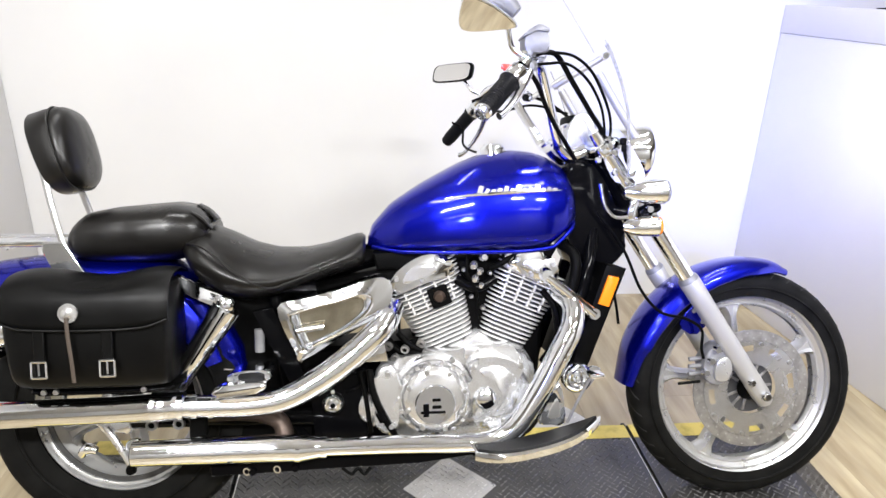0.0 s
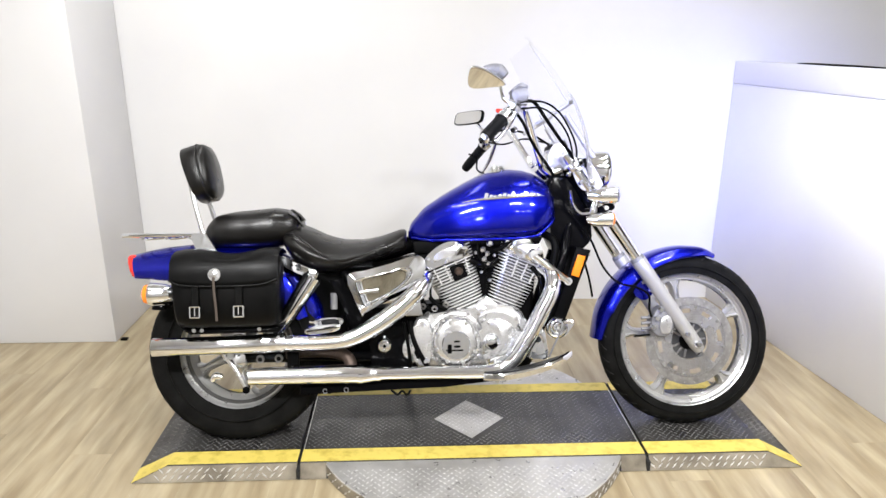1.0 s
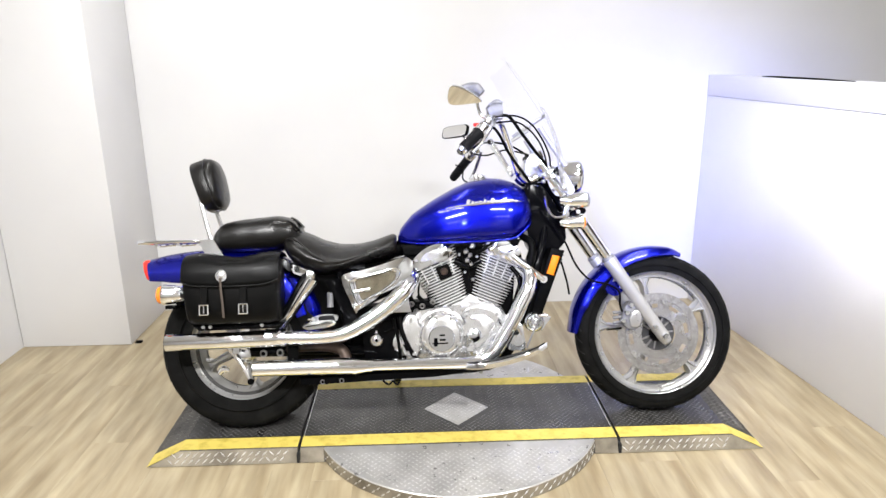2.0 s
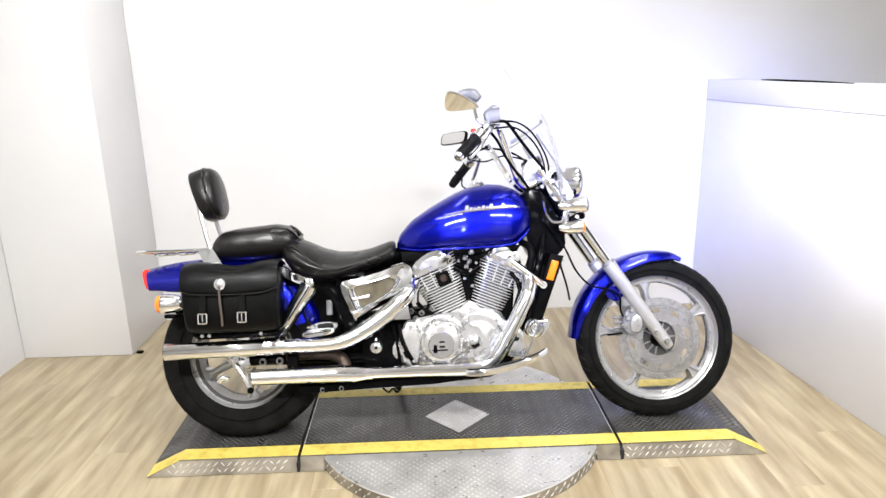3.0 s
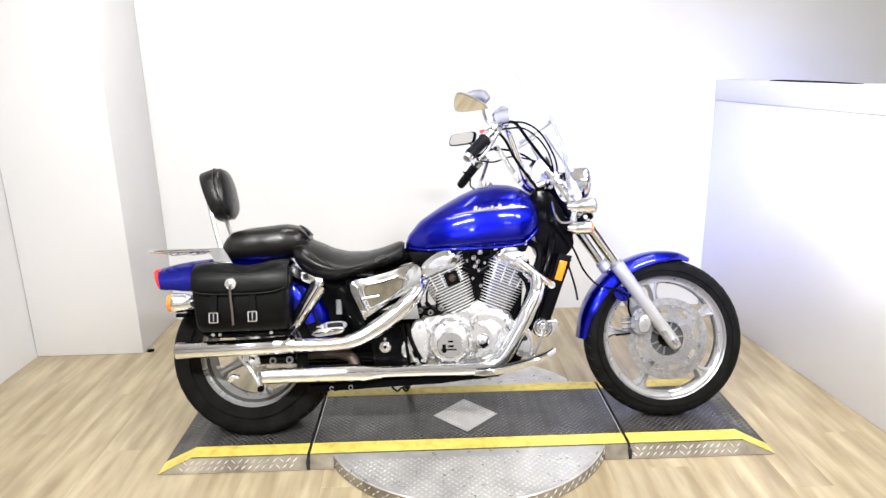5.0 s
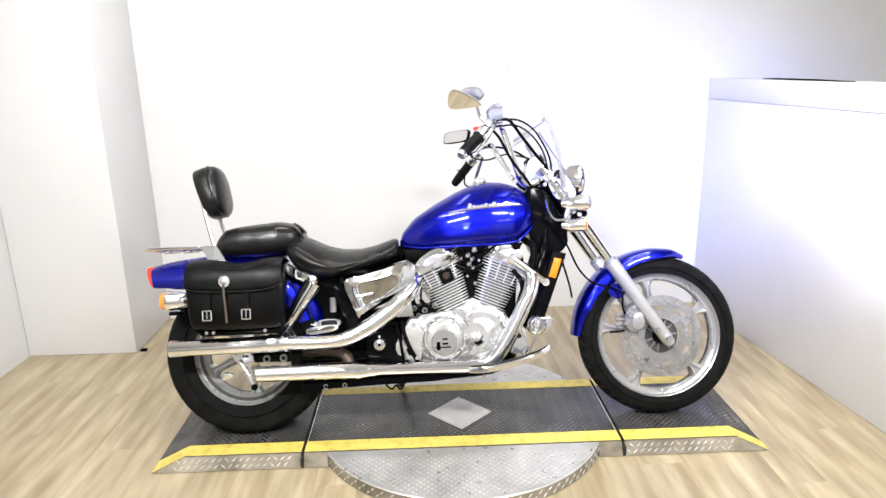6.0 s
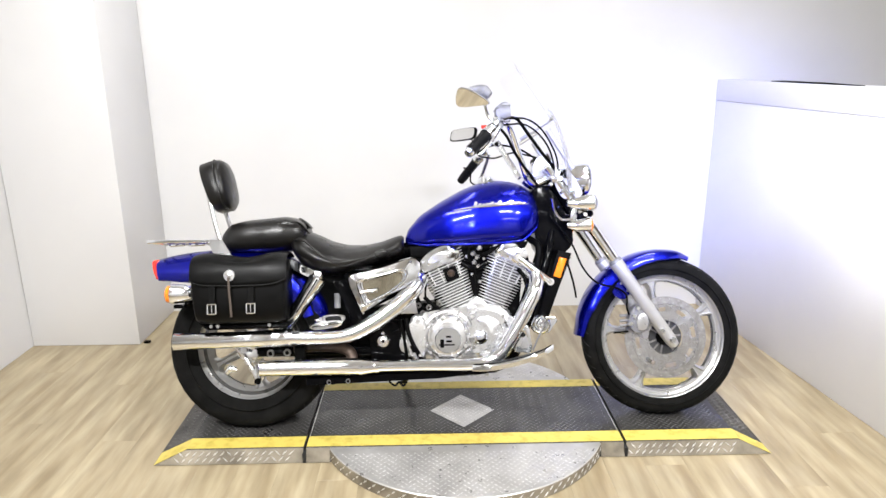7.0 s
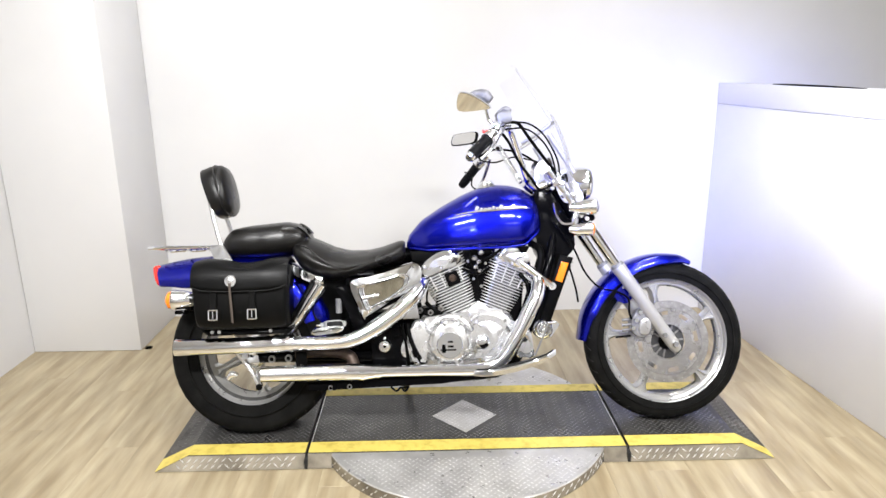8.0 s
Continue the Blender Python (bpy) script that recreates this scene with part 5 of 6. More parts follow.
part("carb_hose", tube([(-0.165, -0.09, 0.56), (-0.178, -0.1, 0.50), (-0.15, -0.1, 0.455), (-0.10, -0.105, 0.45)], 0.0085, 10), BLACKMATT, bike)
part("drain_hose", tube([(-0.142, -0.085, 0.56), (-0.145, -0.09, 0.50), (-0.12, -0.1, 0.46)], 0.004, 8), BLACKMATT, bike)
for q in ((-0.172, 0.47), (-0.13, 0.462), (-0.09, 0.475), (-0.155, 0.44)):
    part("hose_clamp", lathe([(0.006, -0.01), (0.011, -0.01), (0.011, 0.0), (0.006, 0.0)], (q[0], -0.108, q[1]), (0.5, 1, 0.3), 12), DISC, bike)
part("vent_hose", tube([(-0.15, -0.1, 0.50), (-0.12, -0.11, 0.47), (-0.09, -0.11, 0.455)], 0.008, 10), BLACKMATT, bike)
part("inner_engine_mass", plate([(-0.10, 0.66), (0.25, 0.66), (0.22, 0.3), (-0.12, 0.28)], -0.05, 0.05, 0.01, 1), BLACKMATT, bike)
part("air_box", plate([(-0.42, 0.61), (-0.16, 0.66), (-0.10, 0.66), (-0.14, 0.548), (-0.20, 0.54), (-0.40, 0.44)], -0.06, 0.06, 0.01, 1), BLACKMATT, bike)
part("gearbox", plate([(-0.40, 0.46), (-0.10, 0.478), (-0.10, 0.215), (-0.40, 0.215)], -0.09, 0.06, 0.01, 1), BLACKMATT, bike)

# ---- side cover and black side panel ----
SC = rounded([(-0.438, 0.584), (-0.372, 0.606), (-0.292, 0.626), (-0.212, 0.651), (-0.178, 0.650), (-0.164, 0.619), (-0.176, 0.580), (-0.227, 0.542), (-0.295, 0.506), (-0.381, 0.455), (-0.398, 0.476)], 4)
SW = rounded([(-0.408, 0.568), (-0.354, 0.584), (-0.293, 0.598), (-0.239, 0.613), (-0.216, 0.604), (-0.216, 0.585), (-0.236, 0.558), (-0.285, 0.522), (-0.348, 0.492), (-0.376, 0.480), (-0.388, 0.500)], 4)


def outset(points, q, v, dz=0.0):
    cx, cz = sum(p[0] for p in points) / len(points), sum(p[1] for p in points) / len(points)
    return [Vector((cx + (x - cx) * q, v, cz + (z - cz) * q + dz)) for x, z in points]


bm = bmesh.new()
add_rings(bm, [outset(SC, 0.97, -0.10), outset(SC, 1.0, -0.125), outset(SC, 1.0, -0.166), outset(SC, 0.985, -0.175), outset(SW, 1.05, -0.180), outset(SW, 1.0, -0.178), outset(SW, 0.97, -0.172), outset(SW, 0.94, -0.150), outset(SW, 0.90, -0.146), outset(SW, 0.84, -0.150), outset(SW, 0.80, -0.1485), outset(SW, 0.4, -0.147)])
side_cover = part("side_cover", bm, CHROME, bike, "triangular chrome side cover with recessed face", 30)
part("cover_window", plate([(p.x, p.z) for p in outset(SW, 0.79, 0)], -0.1515, -0.1475, 0.0015, 1), OLIVE, side_cover, "dull olive-grey recessed panel")
part("cover_trim", tube([(-0.392, -0.172, 0.528), (-0.328, -0.172, 0.537)], 0.0075, 12, smooth=False), CHROME, side_cover)
part("cover_rim", tube([(x, -0.181, z) for x, z in (SW[0], SW[4], SW[8], SW[12], SW[16])], 0.0022, 8), CHROME, side_cover)
box_cover = part("battery_box", plate([(-0.375, 0.42), (-0.225, 0.428), (-0.222, 0.26), (-0.24, 0.222), (-0.355, 0.222)], -0.145, 0.08, 0.01, 2), BLACK, bike, "black side panel below the cover")
part("panel_lip", plate([(-0.372, 0.418), (-0.228, 0.426), (-0.228, 0.412), (-0.37, 0.404)], -0.152, -0.142, 0.003, 1), BLACK, box_cover)
hub = part("pivot_cap", lathe([(0.0, -0.02), (0.006, -0.02), (0.009, -0.014), (0.015, -0.012), (0.021, -0.018), (0.026, -0.012), (0.028, 0.0)], (-0.311, -0.145, 0.34), (0, 1, 0), 32), CHROME, bike, "round chrome pivot cap")
part("cap_centre", lathe([(0.0, -0.003), (0.006, -0.003), (0.006, 0.0)], (-0.311, -0.1655, 0.34), (0, 1, 0), 14), BLACK, hub)
part("pivot_tab", box((-0.316, -0.155, 0.362), (-0.306, -0.146, 0.376), 0.003, None, 2), CHROME, hub)
part("chrome_lower_plate", plate([(-0.29, 0.44), (-0.19, 0.53), (-0.175, 0.44)], -0.152, -0.13, 0.006, 2), CHROME, bike)
part("engine_mount", plate(rounded([(-0.235, 0.36), (-0.215, 0.37), (-0.20, 0.29), (-0.235, 0.27)], 3), -0.14, -0.12, 0.004, 2), ALU, bike)
part("black_hose", tube([(-0.222, -0.16, 0.425), (-0.214, -0.17, 0.372), (-0.194, -0.172, 0.321), (-0.168, -0.165, 0.272), (-0.16, -0.14, 0.25)], 0.0085, 10), BLACKMATT, bike)
part("black_hose", tube([(-0.245, -0.155, 0.42), (-0.232, -0.16, 0.358), (-0.224, -0.16, 0.30), (-0.22, -0.14, 0.262)], 0.006, 10), BLACKMATT, bike)
part("hose_joint", tube([(-0.20, -0.172, 0.325), (-0.188, -0.172, 0.30)], 0.012, 12, smooth=False), BLACK, bike)
part("pivot_cover", plate(rounded([(-0.236, 0.362), (-0.214, 0.335), (-0.218, 0.292), (-0.244, 0.30), (-0.248, 0.335)], 4), -0.158, -0.14, 0.006, 2), ALU, bike)
part("panel_ridge", tube([(-0.28, -0.15, 0.368), (-0.245, -0.152, 0.385), (-0.228, -0.152, 0.42)], 0.004, 8), BLACK, box_cover)
part("rear_strut_plate", plate([(-0.50, 0.57), (-0.45, 0.58), (-0.375, 0.40), (-0.41, 0.38)], -0.14, -0.11, 0.005, 2), BLACK, bike)
part("chrome_tick", tube([(-0.435, -0.145, 0.56), (-0.385, -0.145, 0.445)], 0.004, 8, smooth=False), CHROME, bike)
part("brake_fluid_pot", tube([(-0.485, -0.13, 0.525), (-0.485, -0.13, 0.47)], 0.012, 14, smooth=False), GREY, bike, "small grey reservoir")

# ---- exhausts ----
up = part("upper_exhaust", tube([(-0.16, -0.13, 0.575), (-0.19, -0.185, 0.535), (-0.27, -0.2, 0.465), (-0.345, -0.212, 0.415), (-0.42, -0.22, 0.38), (-0.50, -0.222, 0.369), (-0.60, -0.222, 0.369)], [0.026, 0.031, 0.032, 0.0315, 0.029, 0.027, 0.026], 26, 8), CHROME, bike, "upper chrome exhaust pipe with heat shield")
part("muffler", tube([(-0.645, -0.224, 0.373), (-0.655, -0.224, 0.373), (-0.70, -0.225, 0.372), (-0.715, -0.225, 0.371), (-0.80, -0.226, 0.369), (-1.02, -0.229, 0.368), (-1.07, -0.23, 0.368)], [0.024, 0.031, 0.0335, 0.0315, 0.0305, 0.0302, 0.03], 32, smooth=False), CHROME, up, "long straight chrome muffler")
part("muffler_end", lathe([(0.03, 0.0), (0.0285, -0.001), (0.024, 0.012), (0.0235, 0.05), (0.0, 0.05)], (-1.0705, -0.23, 0.368), (1, 0, 0), 26), BLACK, up)
for x, r, z in ((-0.575, 0.0275, 0.368), (-0.612, 0.0285, 0.3695), (-0.642, 0.0335, 0.3725), (-0.70, 0.0345, 0.372)):
    part("clamp_ring", tube([(x, -0.2235, z), (x - 0.012, -0.2238, z)], r, 26, smooth=False), CHROME, up)
part("shield_clamp", tube([(-0.255, -0.198, 0.477), (-0.268, -0.2, 0.466)], 0.033, 22, smooth=False), CHROME, up)
low = part("lower_exhaust", tube([(0.255, -0.12, 0.60), (0.278, -0.16, 0.575), (0.272, -0.19, 0.525), (0.235, -0.2, 0.455), (0.185, -0.205, 0.365), (0.135, -0.207, 0.293), (0.085, -0.208, 0.258), (0.02, -0.208, 0.25), (-0.15, -0.206, 0.252), (-0.34, -0.205, 0.254)], [0.024, 0.027, 0.0285, 0.0285, 0.0285, 0.0275, 0.025, 0.0225, 0.0215, 0.0215], 26, 8), CHROME, bike, "lower chrome exhaust pipe with heat shield")
part("muffler", tube([(-0.33, -0.205, 0.254), (-0.38, -0.206, 0.254), (-0.45, -0.206, 0.257), (-0.70, -0.209, 0.258), (-0.764, -0.21, 0.258)], [0.0235, 0.031, 0.0325, 0.0295, 0.0285], 28, smooth=False), CHROME, low, "long straight chrome muffler")
part("muffler_end", lathe([(0.0285, 0.0), (0.0275, -0.001), (0.023, 0.012), (0.0225, 0.05), (0.0, 0.05)], (-0.7645, -0.21, 0.258), (1, 0, 0), 26), BLACK, low)
for x in (-0.325, -0.385):
    part("clamp_ring", tube([(x, -0.2052, 0.254), (x - 0.014, -0.2054, 0.254)], 0.0262 if x > -0.35 else 0.0335, 24, smooth=False), CHROME, low)
part("exhaust_link", tube([(-0.65, -0.14, 0.322), (-0.544, -0.145, 0.326), (-0.47, -0.15, 0.318), (-0.435, -0.16, 0.30), (-0.422, -0.18, 0.26)], 0.021, 18), BROWN, bike, "heat-browned exhaust link pipe")
part("upper_pipe_joint", tube([(-0.585, -0.2225, 0.369), (-0.67, -0.224, 0.371)], 0.0255, 22, smooth=False), CHROME, up)
part("swing_arm_guard", plate([(-0.64, 0.345), (-0.36, 0.35), (-0.36, 0.205), (-0.58, 0.21), (-0.62, 0.29)], -0.105, 0.10, 0.008, 1), BLACKMATT, bike)
part("exhaust_hanger", plate([(-0.64, 0.335), (-0.60, 0.335), (-0.60, 0.29), (-0.64, 0.285)], -0.2, -0.18, 0.004, 1), BLACKMATT, bike)
# under rail with loose bolts
part("lower_rail", plate([(-0.60, 0.215), (0.10, 0.235), (0.06, 0.212), (-0.10, 0.198), (-0.60, 0.185)], -0.19, -0.165, 0.004, 1), BLACK, bike)
for q in ((-0.513, 0.197), (-0.442, 0.199)):
    part("rail_ring", lathe([(0.006, -0.003), (0.0095, -0.003), (0.0095, 0.003), (0.006, 0.003)], (q[0], -0.192, q[1]), (0.3, 1, 0), 20, close_profile=True), CHROME, bike)
part("stand_spring", tube([(-0.29, -0.185, 0.192), (-0.268, -0.187, 0.176), (-0.252, -0.185, 0.188), (-0.236, -0.186, 0.174), (-0.222, -0.184, 0.19)], 0.004, 8), BLACKMATT, bike)
for q in ((-0.50, 0.196), (-0.40, 0.2)):
    part("rail_bolt", lathe([(0.0, -0.008), (0.008, -0.008), (0.01, 0.0), (0.0, 0.002)], (q[0], -0.19, q[1]), (0, 1, 0), 12), BLACK, bike)

# ---- foot controls ----
bm = bmesh.new()
rings = []
for f in np.linspace(0, 1, 14).tolist():
    u = 0.018 + 0.305 * f
    z = 0.262 + 0.062 * f ** 1.7
    inner, outer = -0.215 - 0.012 * f, -0.325 + 0.05 * abs(2 * f - 0.9) ** 3
    rings.append([Vector((u, inner, z - 0.014)), Vector((u, outer, z)), Vector((u, outer - 0.004, z - 0.006)), Vector((u, outer - 0.001, z - 0.022)), Vector((u, outer + 0.008, z - 0.024)), Vector((u, inner, z - 0.028))])
add_rings(bm, rings)
board = part("floorboard", bm, CHROME, bike, "chrome edged rider floorboard")
bm = bmesh.new()
rings = []
for f in np.linspace(0.03, 0.97, 14).tolist():
    u = 0.018 + 0.305 * f
    z = 0.262 + 0.062 * f ** 1.7
    inner, outer = -0.220 - 0.012 * f, -0.320 + 0.05 * abs(2 * f - 0.9) ** 3
    rings.append([Vector((u, inner, z - 0.0125)), Vector((u, outer + 0.004, z - 0.001)), Vector((u, outer + 0.006, z + 0.003)), Vector((u, inner - 0.002, z - 0.008))])
add_rings(bm, rings)
part("rubber_mat", bm, GRIP, board, "black rubber tread mat")
bracket = part("board_bracket", plate(rounded([(0.183, 0.298), (0.205, 0.345), (0.226, 0.388), (0.238, 0.388), (0.245, 0.345), (0.250, 0.292), (0.215, 0.292)], 4), -0.222, -0.208, 0.005, 3), CHROME, bike, "triangular chrome footboard bracket")
part("bracket_web", plate(rounded([(0.205, 0.312), (0.228, 0.358), (0.236, 0.312)], 3), -0.2245, -0.2195, 0.002, 1), STEEL, bracket)
part("brake_pedal", tube([(0.25, -0.235, 0.30), (0.268, -0.238, 0.342), (0.288, -0.24, 0.382), (0.308, -0.245, 0.422)], 0.0036, 10), GREY, bike)
part("pedal_pad", box((0.292, -0.275, 0.418), (0.328, -0.235, 0.429), 0.004, None, 2), CHROME, bike)
peg = part("passenger_peg", plate(rounded([(-0.572, 0.412), (-0.556, 0.427), (-0.51, 0.434), (-0.47, 0.436), (-0.452, 0.430), (-0.462, 0.414), (-0.51, 0.407), (-0.55, 0.403)], 4), -0.275, -0.235, 0.009, 3), CHROME, bike, "chrome passenger foot peg", 60)
part("peg_mount", plate(rounded([(-0.542, 0.437), (-0.52, 0.450), (-0.48, 0.453), (-0.448, 0.448), (-0.452, 0.426), (-0.50, 0.425)], 4), -0.235, -0.15, 0.008, 3), CHROME, peg, "", 60)
part("peg_rubber", plate(rounded([(-0.515, 0.445), (-0.475, 0.449), (-0.458, 0.441), (-0.465, 0.430), (-0.512, 0.430)], 4), -0.240, -0.232, 0.004, 2), GRIP, peg, "black rubber pad")
for q in ((-0.535, 0.438), (-0.452, 0.44)):
    part("peg_bolt", lathe([(0.0, -0.01), (0.006, -0.01), (0.008, 0.0), (0.0, 0.002)], (q[0], -0.236, q[1]), (0, 1, 0), 10), STEEL, peg)

# ---- swing arm and rear suspension ----
for v in (-0.115, 0.115):
    part("swing_arm", tube([(-0.36, v, 0.30), (-0.55, v, 0.305), (-0.75, v * 1.1, 0.31), (-0.86, v * 1.1, 0.305)], [0.024, 0.024, 0.021, 0.018], 14), BLACK, bike)
arm = part("axle_bracket", plate(rounded([(-0.872, 0.345), (-0.835, 0.352), (-0.80, 0.335), (-0.785, 0.30), (-0.80, 0.282), (-0.825, 0.30), (-0.85, 0.296), (-0.868, 0.315)], 4), -0.15, -0.128, 0.006, 2), CHROME, bike, "chrome rear axle bracket")
part("torque_arm", tube([(-0.868, -0.15, 0.335), (-0.83, -0.155, 0.285), (-0.80, -0.158, 0.235), (-0.785, -0.158, 0.205)], [0.012, 0.009, 0.008, 0.009], 12), ALU, arm)
part("arm_plate", plate(rounded([(-0.80, 0.262), (-0.765, 0.27), (-0.758, 0.225), (-0.775, 0.20), (-0.80, 0.205)], 3), -0.156, -0.14, 0.005, 2), CHROME, arm)
part("brake_rod_joint", tube([(-0.905, -0.14, 0.235), (-0.89, -0.145, 0.25), (-0.868, -0.145, 0.245)], [0.011, 0.014, 0.009], 14), CHROME, arm)
part("axle_nut", lathe([(0.0, -0.022), (0.013, -0.022), (0.017, 0.0)], (-0.835, -0.148, 0.322), (0, 1, 0), 6), CHROME, arm)
part("axle_nut", lathe([(0.0, -0.012), (0.010, -0.012), (0.013, 0.0)], (-0.785, -0.165, 0.203), (0, 1, 0), 10), BLACKMATT, arm)
for q in ((-0.738, 0.305), (-0.675, 0.306)):
    part("frame_eye", lathe([(0.008, -0.01), (0.013, -0.01), (0.0145, 0.0), (0.008, 0.0)], (q[0], -0.15, q[1]), (0, 1, 0), 20), DISC, arm)
    part("eye_bolt", lathe([(0.0, -0.006), (0.008, -0.006), (0.008, 0.0)], (q[0], -0.15, q[1]), (0, 1, 0), 12), BLACKMATT, arm)
part("brake_hub_cover", lathe([(0.0, -0.03), (0.035, -0.028), (0.05, -0.015), (0.055, 0.0)], (REAR.x, -0.075, REAR.z), (0, 1, 0), 40), BLACK, rear_wheel)
shock = part("shock_absorber", tube([(-0.548, -0.178, 0.592), (-0.55, -0.178, 0.588), (-0.556, -0.178, 0.579), (-0.640, -0.174, 0.452), (-0.69, -0.172, 0.38), (-0.70, -0.17, 0.365)], [0.024, 0.033, 0.034, 0.026, 0.022, 0.016], 28, smooth=False), CHROME, bike, "chrome covered rear shock absorber")
for du, dv in ((0.012, -0.033), (-0.016, -0.029)):
    part("shock_seam", tube([(-0.562 + du, -0.178 + dv, 0.577 + du * 0.5), (-0.640 + du * 0.8, -0.174 + dv * 0.8, 0.455 + du * 0.5)], 0.0026, 8, smooth=False), BLACK, shock)
part("shock_boot", tube([(-0.655, -0.173, 0.43), (-0.72, -0.168, 0.335)], 0.0145, 16, smooth=False), BLACK, shock)
part("shock_eye", lathe([(0.0, -0.014), (0.012, -0.014), (0.02, -0.008), (0.022, 0.01), (0.0, 0.01)], (-0.552, -0.19, 0.596), (0, 1, 0), 20), CHROME, shock)
part("fender_rail", plate(rounded([(-0.665, 0.668), (-0.62, 0.64), (-0.556, 0.612), (-0.54, 0.595), (-0.565, 0.585), (-0.63, 0.612), (-0.665, 0.64)], 3), -0.165, -0.15, 0.005, 2), CHROME, bike, "chrome fender rail below the seat")

# ---- rear fender and lights ----
bm = bmesh.new()
rings = []
for k in range(15):
    f = k / 14
    half = 0.118 * (1 - 0.1 * f)
    x0, z0 = lerp(f, [0, 0.3, 0.6, 1], [-0.590, -0.548, -0.520, -0.512]), lerp(f, [0, 0.3, 0.6, 1], [0.585, 0.530, 0.475, 0.415])
    sec = []
    for q in range(17):
        t = -1 + q / 8
        sec.append(Vector((x0 - 0.055 * abs(t) ** 3, half * math.sin(t * math.pi / 2), z0)))
    rings.append(sec + [p + Vector((-0.006, 0, 0)) for p in reversed(sec)])
add_rings(bm, rings)
part("fender_nose", bm, BLUE, bike, "blue rounded front of the rear fender", 60)
part("fender_nose_trim", tube([(-0.575, -0.115, 0.424), (-0.54, -0.10, 0.418), (-0.515, -0.06, 0.417)], 0.004, 8), CHROME, bike)
rear_fender = arch([(-0.545, 0.455), (-0.578, 0.55), (-0.632, 0.632), (-0.70, 0.68), (-0.79, 0.702), (-0.90, 0.706), (-1.02, 0.70), (-1.11, 0.69), (-1.195, 0.672)], [0.12, 0.125, 0.13, 0.13, 0.128, 0.122, 0.112, 0.10, 0.088], [0.06, 0.09, 0.11, 0.12, 0.12, 0.12, 0.11, 0.095, 0.07], 0.012, BLUE, "rear_fender", "glossy metallic blue rear fender")
part("tail_lamp", plate(rounded([(-1.214, 0.66), (-1.18, 0.664), (-1.155, 0.60), (-1.16, 0.585), (-1.2, 0.594)], 3), -0.06, 0.06, 0.012, 3), RED, bike, "red tail lamp under the fender tip")
for sgn in (-1, 1):
    v = 0.19 * sgn
    s = bullet("rear_turn_signal", (-1.06, v, 0.541), 0.036, 0.10, ORANGE, "chrome rear turn signal with amber lens", (-1, 0, 0), "amber lens", 1.9)
    part("signal_mount", tube([(-1.04, v, 0.525), (-1.03, v * 0.9, 0.505), (-1.03, v * 0.4, 0.52), (-1.02, 0.0, 0.54)], 0.013, 12), BLACK, s)
    part("signal_base", box((-1.08, v - 0.02, 0.488), (-1.04, v + 0.02, 0.503), 0.005, None, 2), BLACK, s)

# ---- seats ----


def pad(name, us, top, bottom, half, label, power=2.6, dish=None, edge=0.5, mat=None):
    """An upholstered pad lofted along the bike: top and bottom height and half width at each station."""
    n = 40
    fine = np.linspace(us[0], us[-1], 34).tolist()
    rings = []
    for u in fine:
        zt, zb, hw = lerp(u, us, top), lerp(u, us, bottom), lerp(u, us, half)
        dd = lerp(u, us, dish) if dish else 0.0
        zm = zb + (zt - zb) * edge
        ring = []
        for k in range(n):
            a = 2 * math.pi * k / n
            cx, cz = math.cos(a), math.sin(a)
            y = abs(cx) ** (2 / power) * (1 if cx > 0 else -1) * hw
            if cz >= 0:
                z = zm + abs(cz) ** (2 / power) * (zt - zm) - dd * max(0.0, abs(y) / hw) ** 2 * abs(cz) ** 0.5
            else:
                z = zm - abs(cz) ** (2 / power) * (zm - zb)
            ring.append(Vector((u, y, z)))
        rings.append(ring)
    bm = bmesh.new()
    add_rings(bm, rings)
    for _ in range(2):
        bmesh.ops.smooth_vert(bm, verts=bm.verts, factor=0.5, use_axis_x=True, use_axis_y=True, use_axis_z=True)
    return part(name, bm, mat or VINYL, bike, label, 80)


pill = pad("pillion_seat", [-0.938, -0.93, -0.90, -0.84, -0.75, -0.69, -0.64, -0.615, -0.605], [0.745, 0.775, 0.806, 0.818, 0.826, 0.831, 0.82, 0.798, 0.775], [0.715, 0.70, 0.685, 0.680, 0.68, 0.685, 0.70, 0.72, 0.74],
           [0.075, 0.10, 0.122, 0.13, 0.132, 0.13, 0.12, 0.105, 0.09], "black vinyl pillion seat", 2.7)
rider = pad("rider_seat", [-0.665, -0.655, -0.62, -0.57, -0.51, -0.45, -0.38, -0.32, -0.26, -0.232, -0.224], [0.745, 0.765, 0.776, 0.757, 0.728, 0.712, 0.711, 0.722, 0.742, 0.752, 0.735], [0.70, 0.67, 0.625, 0.597, 0.585, 0.597, 0.622, 0.64, 0.655, 0.662, 0.68],
            [0.10, 0.135, 0.162, 0.178, 0.185, 0.178, 0.158, 0.132, 0.105, 0.092, 0.075], "black vinyl solo rider seat", 2.5, [0, 0.01, 0.03, 0.04, 0.045, 0.04, 0.03, 0.02, 0.012, 0.008, 0], 0.45)
part("seat_strap", tube([(-0.645, -0.085, 0.806), (-0.622, -0.085, 0.792), (-0.60, -0.08, 0.765)], 0.012, 10, 6, 0.35), VINYL, pill)
part("seat_strap", tube([(-0.645, 0.0, 0.820), (-0.622, 0.0, 0.806), (-0.60, 0.0, 0.782)], 0.03, 12, 6, 0.2), VINYL, pill)
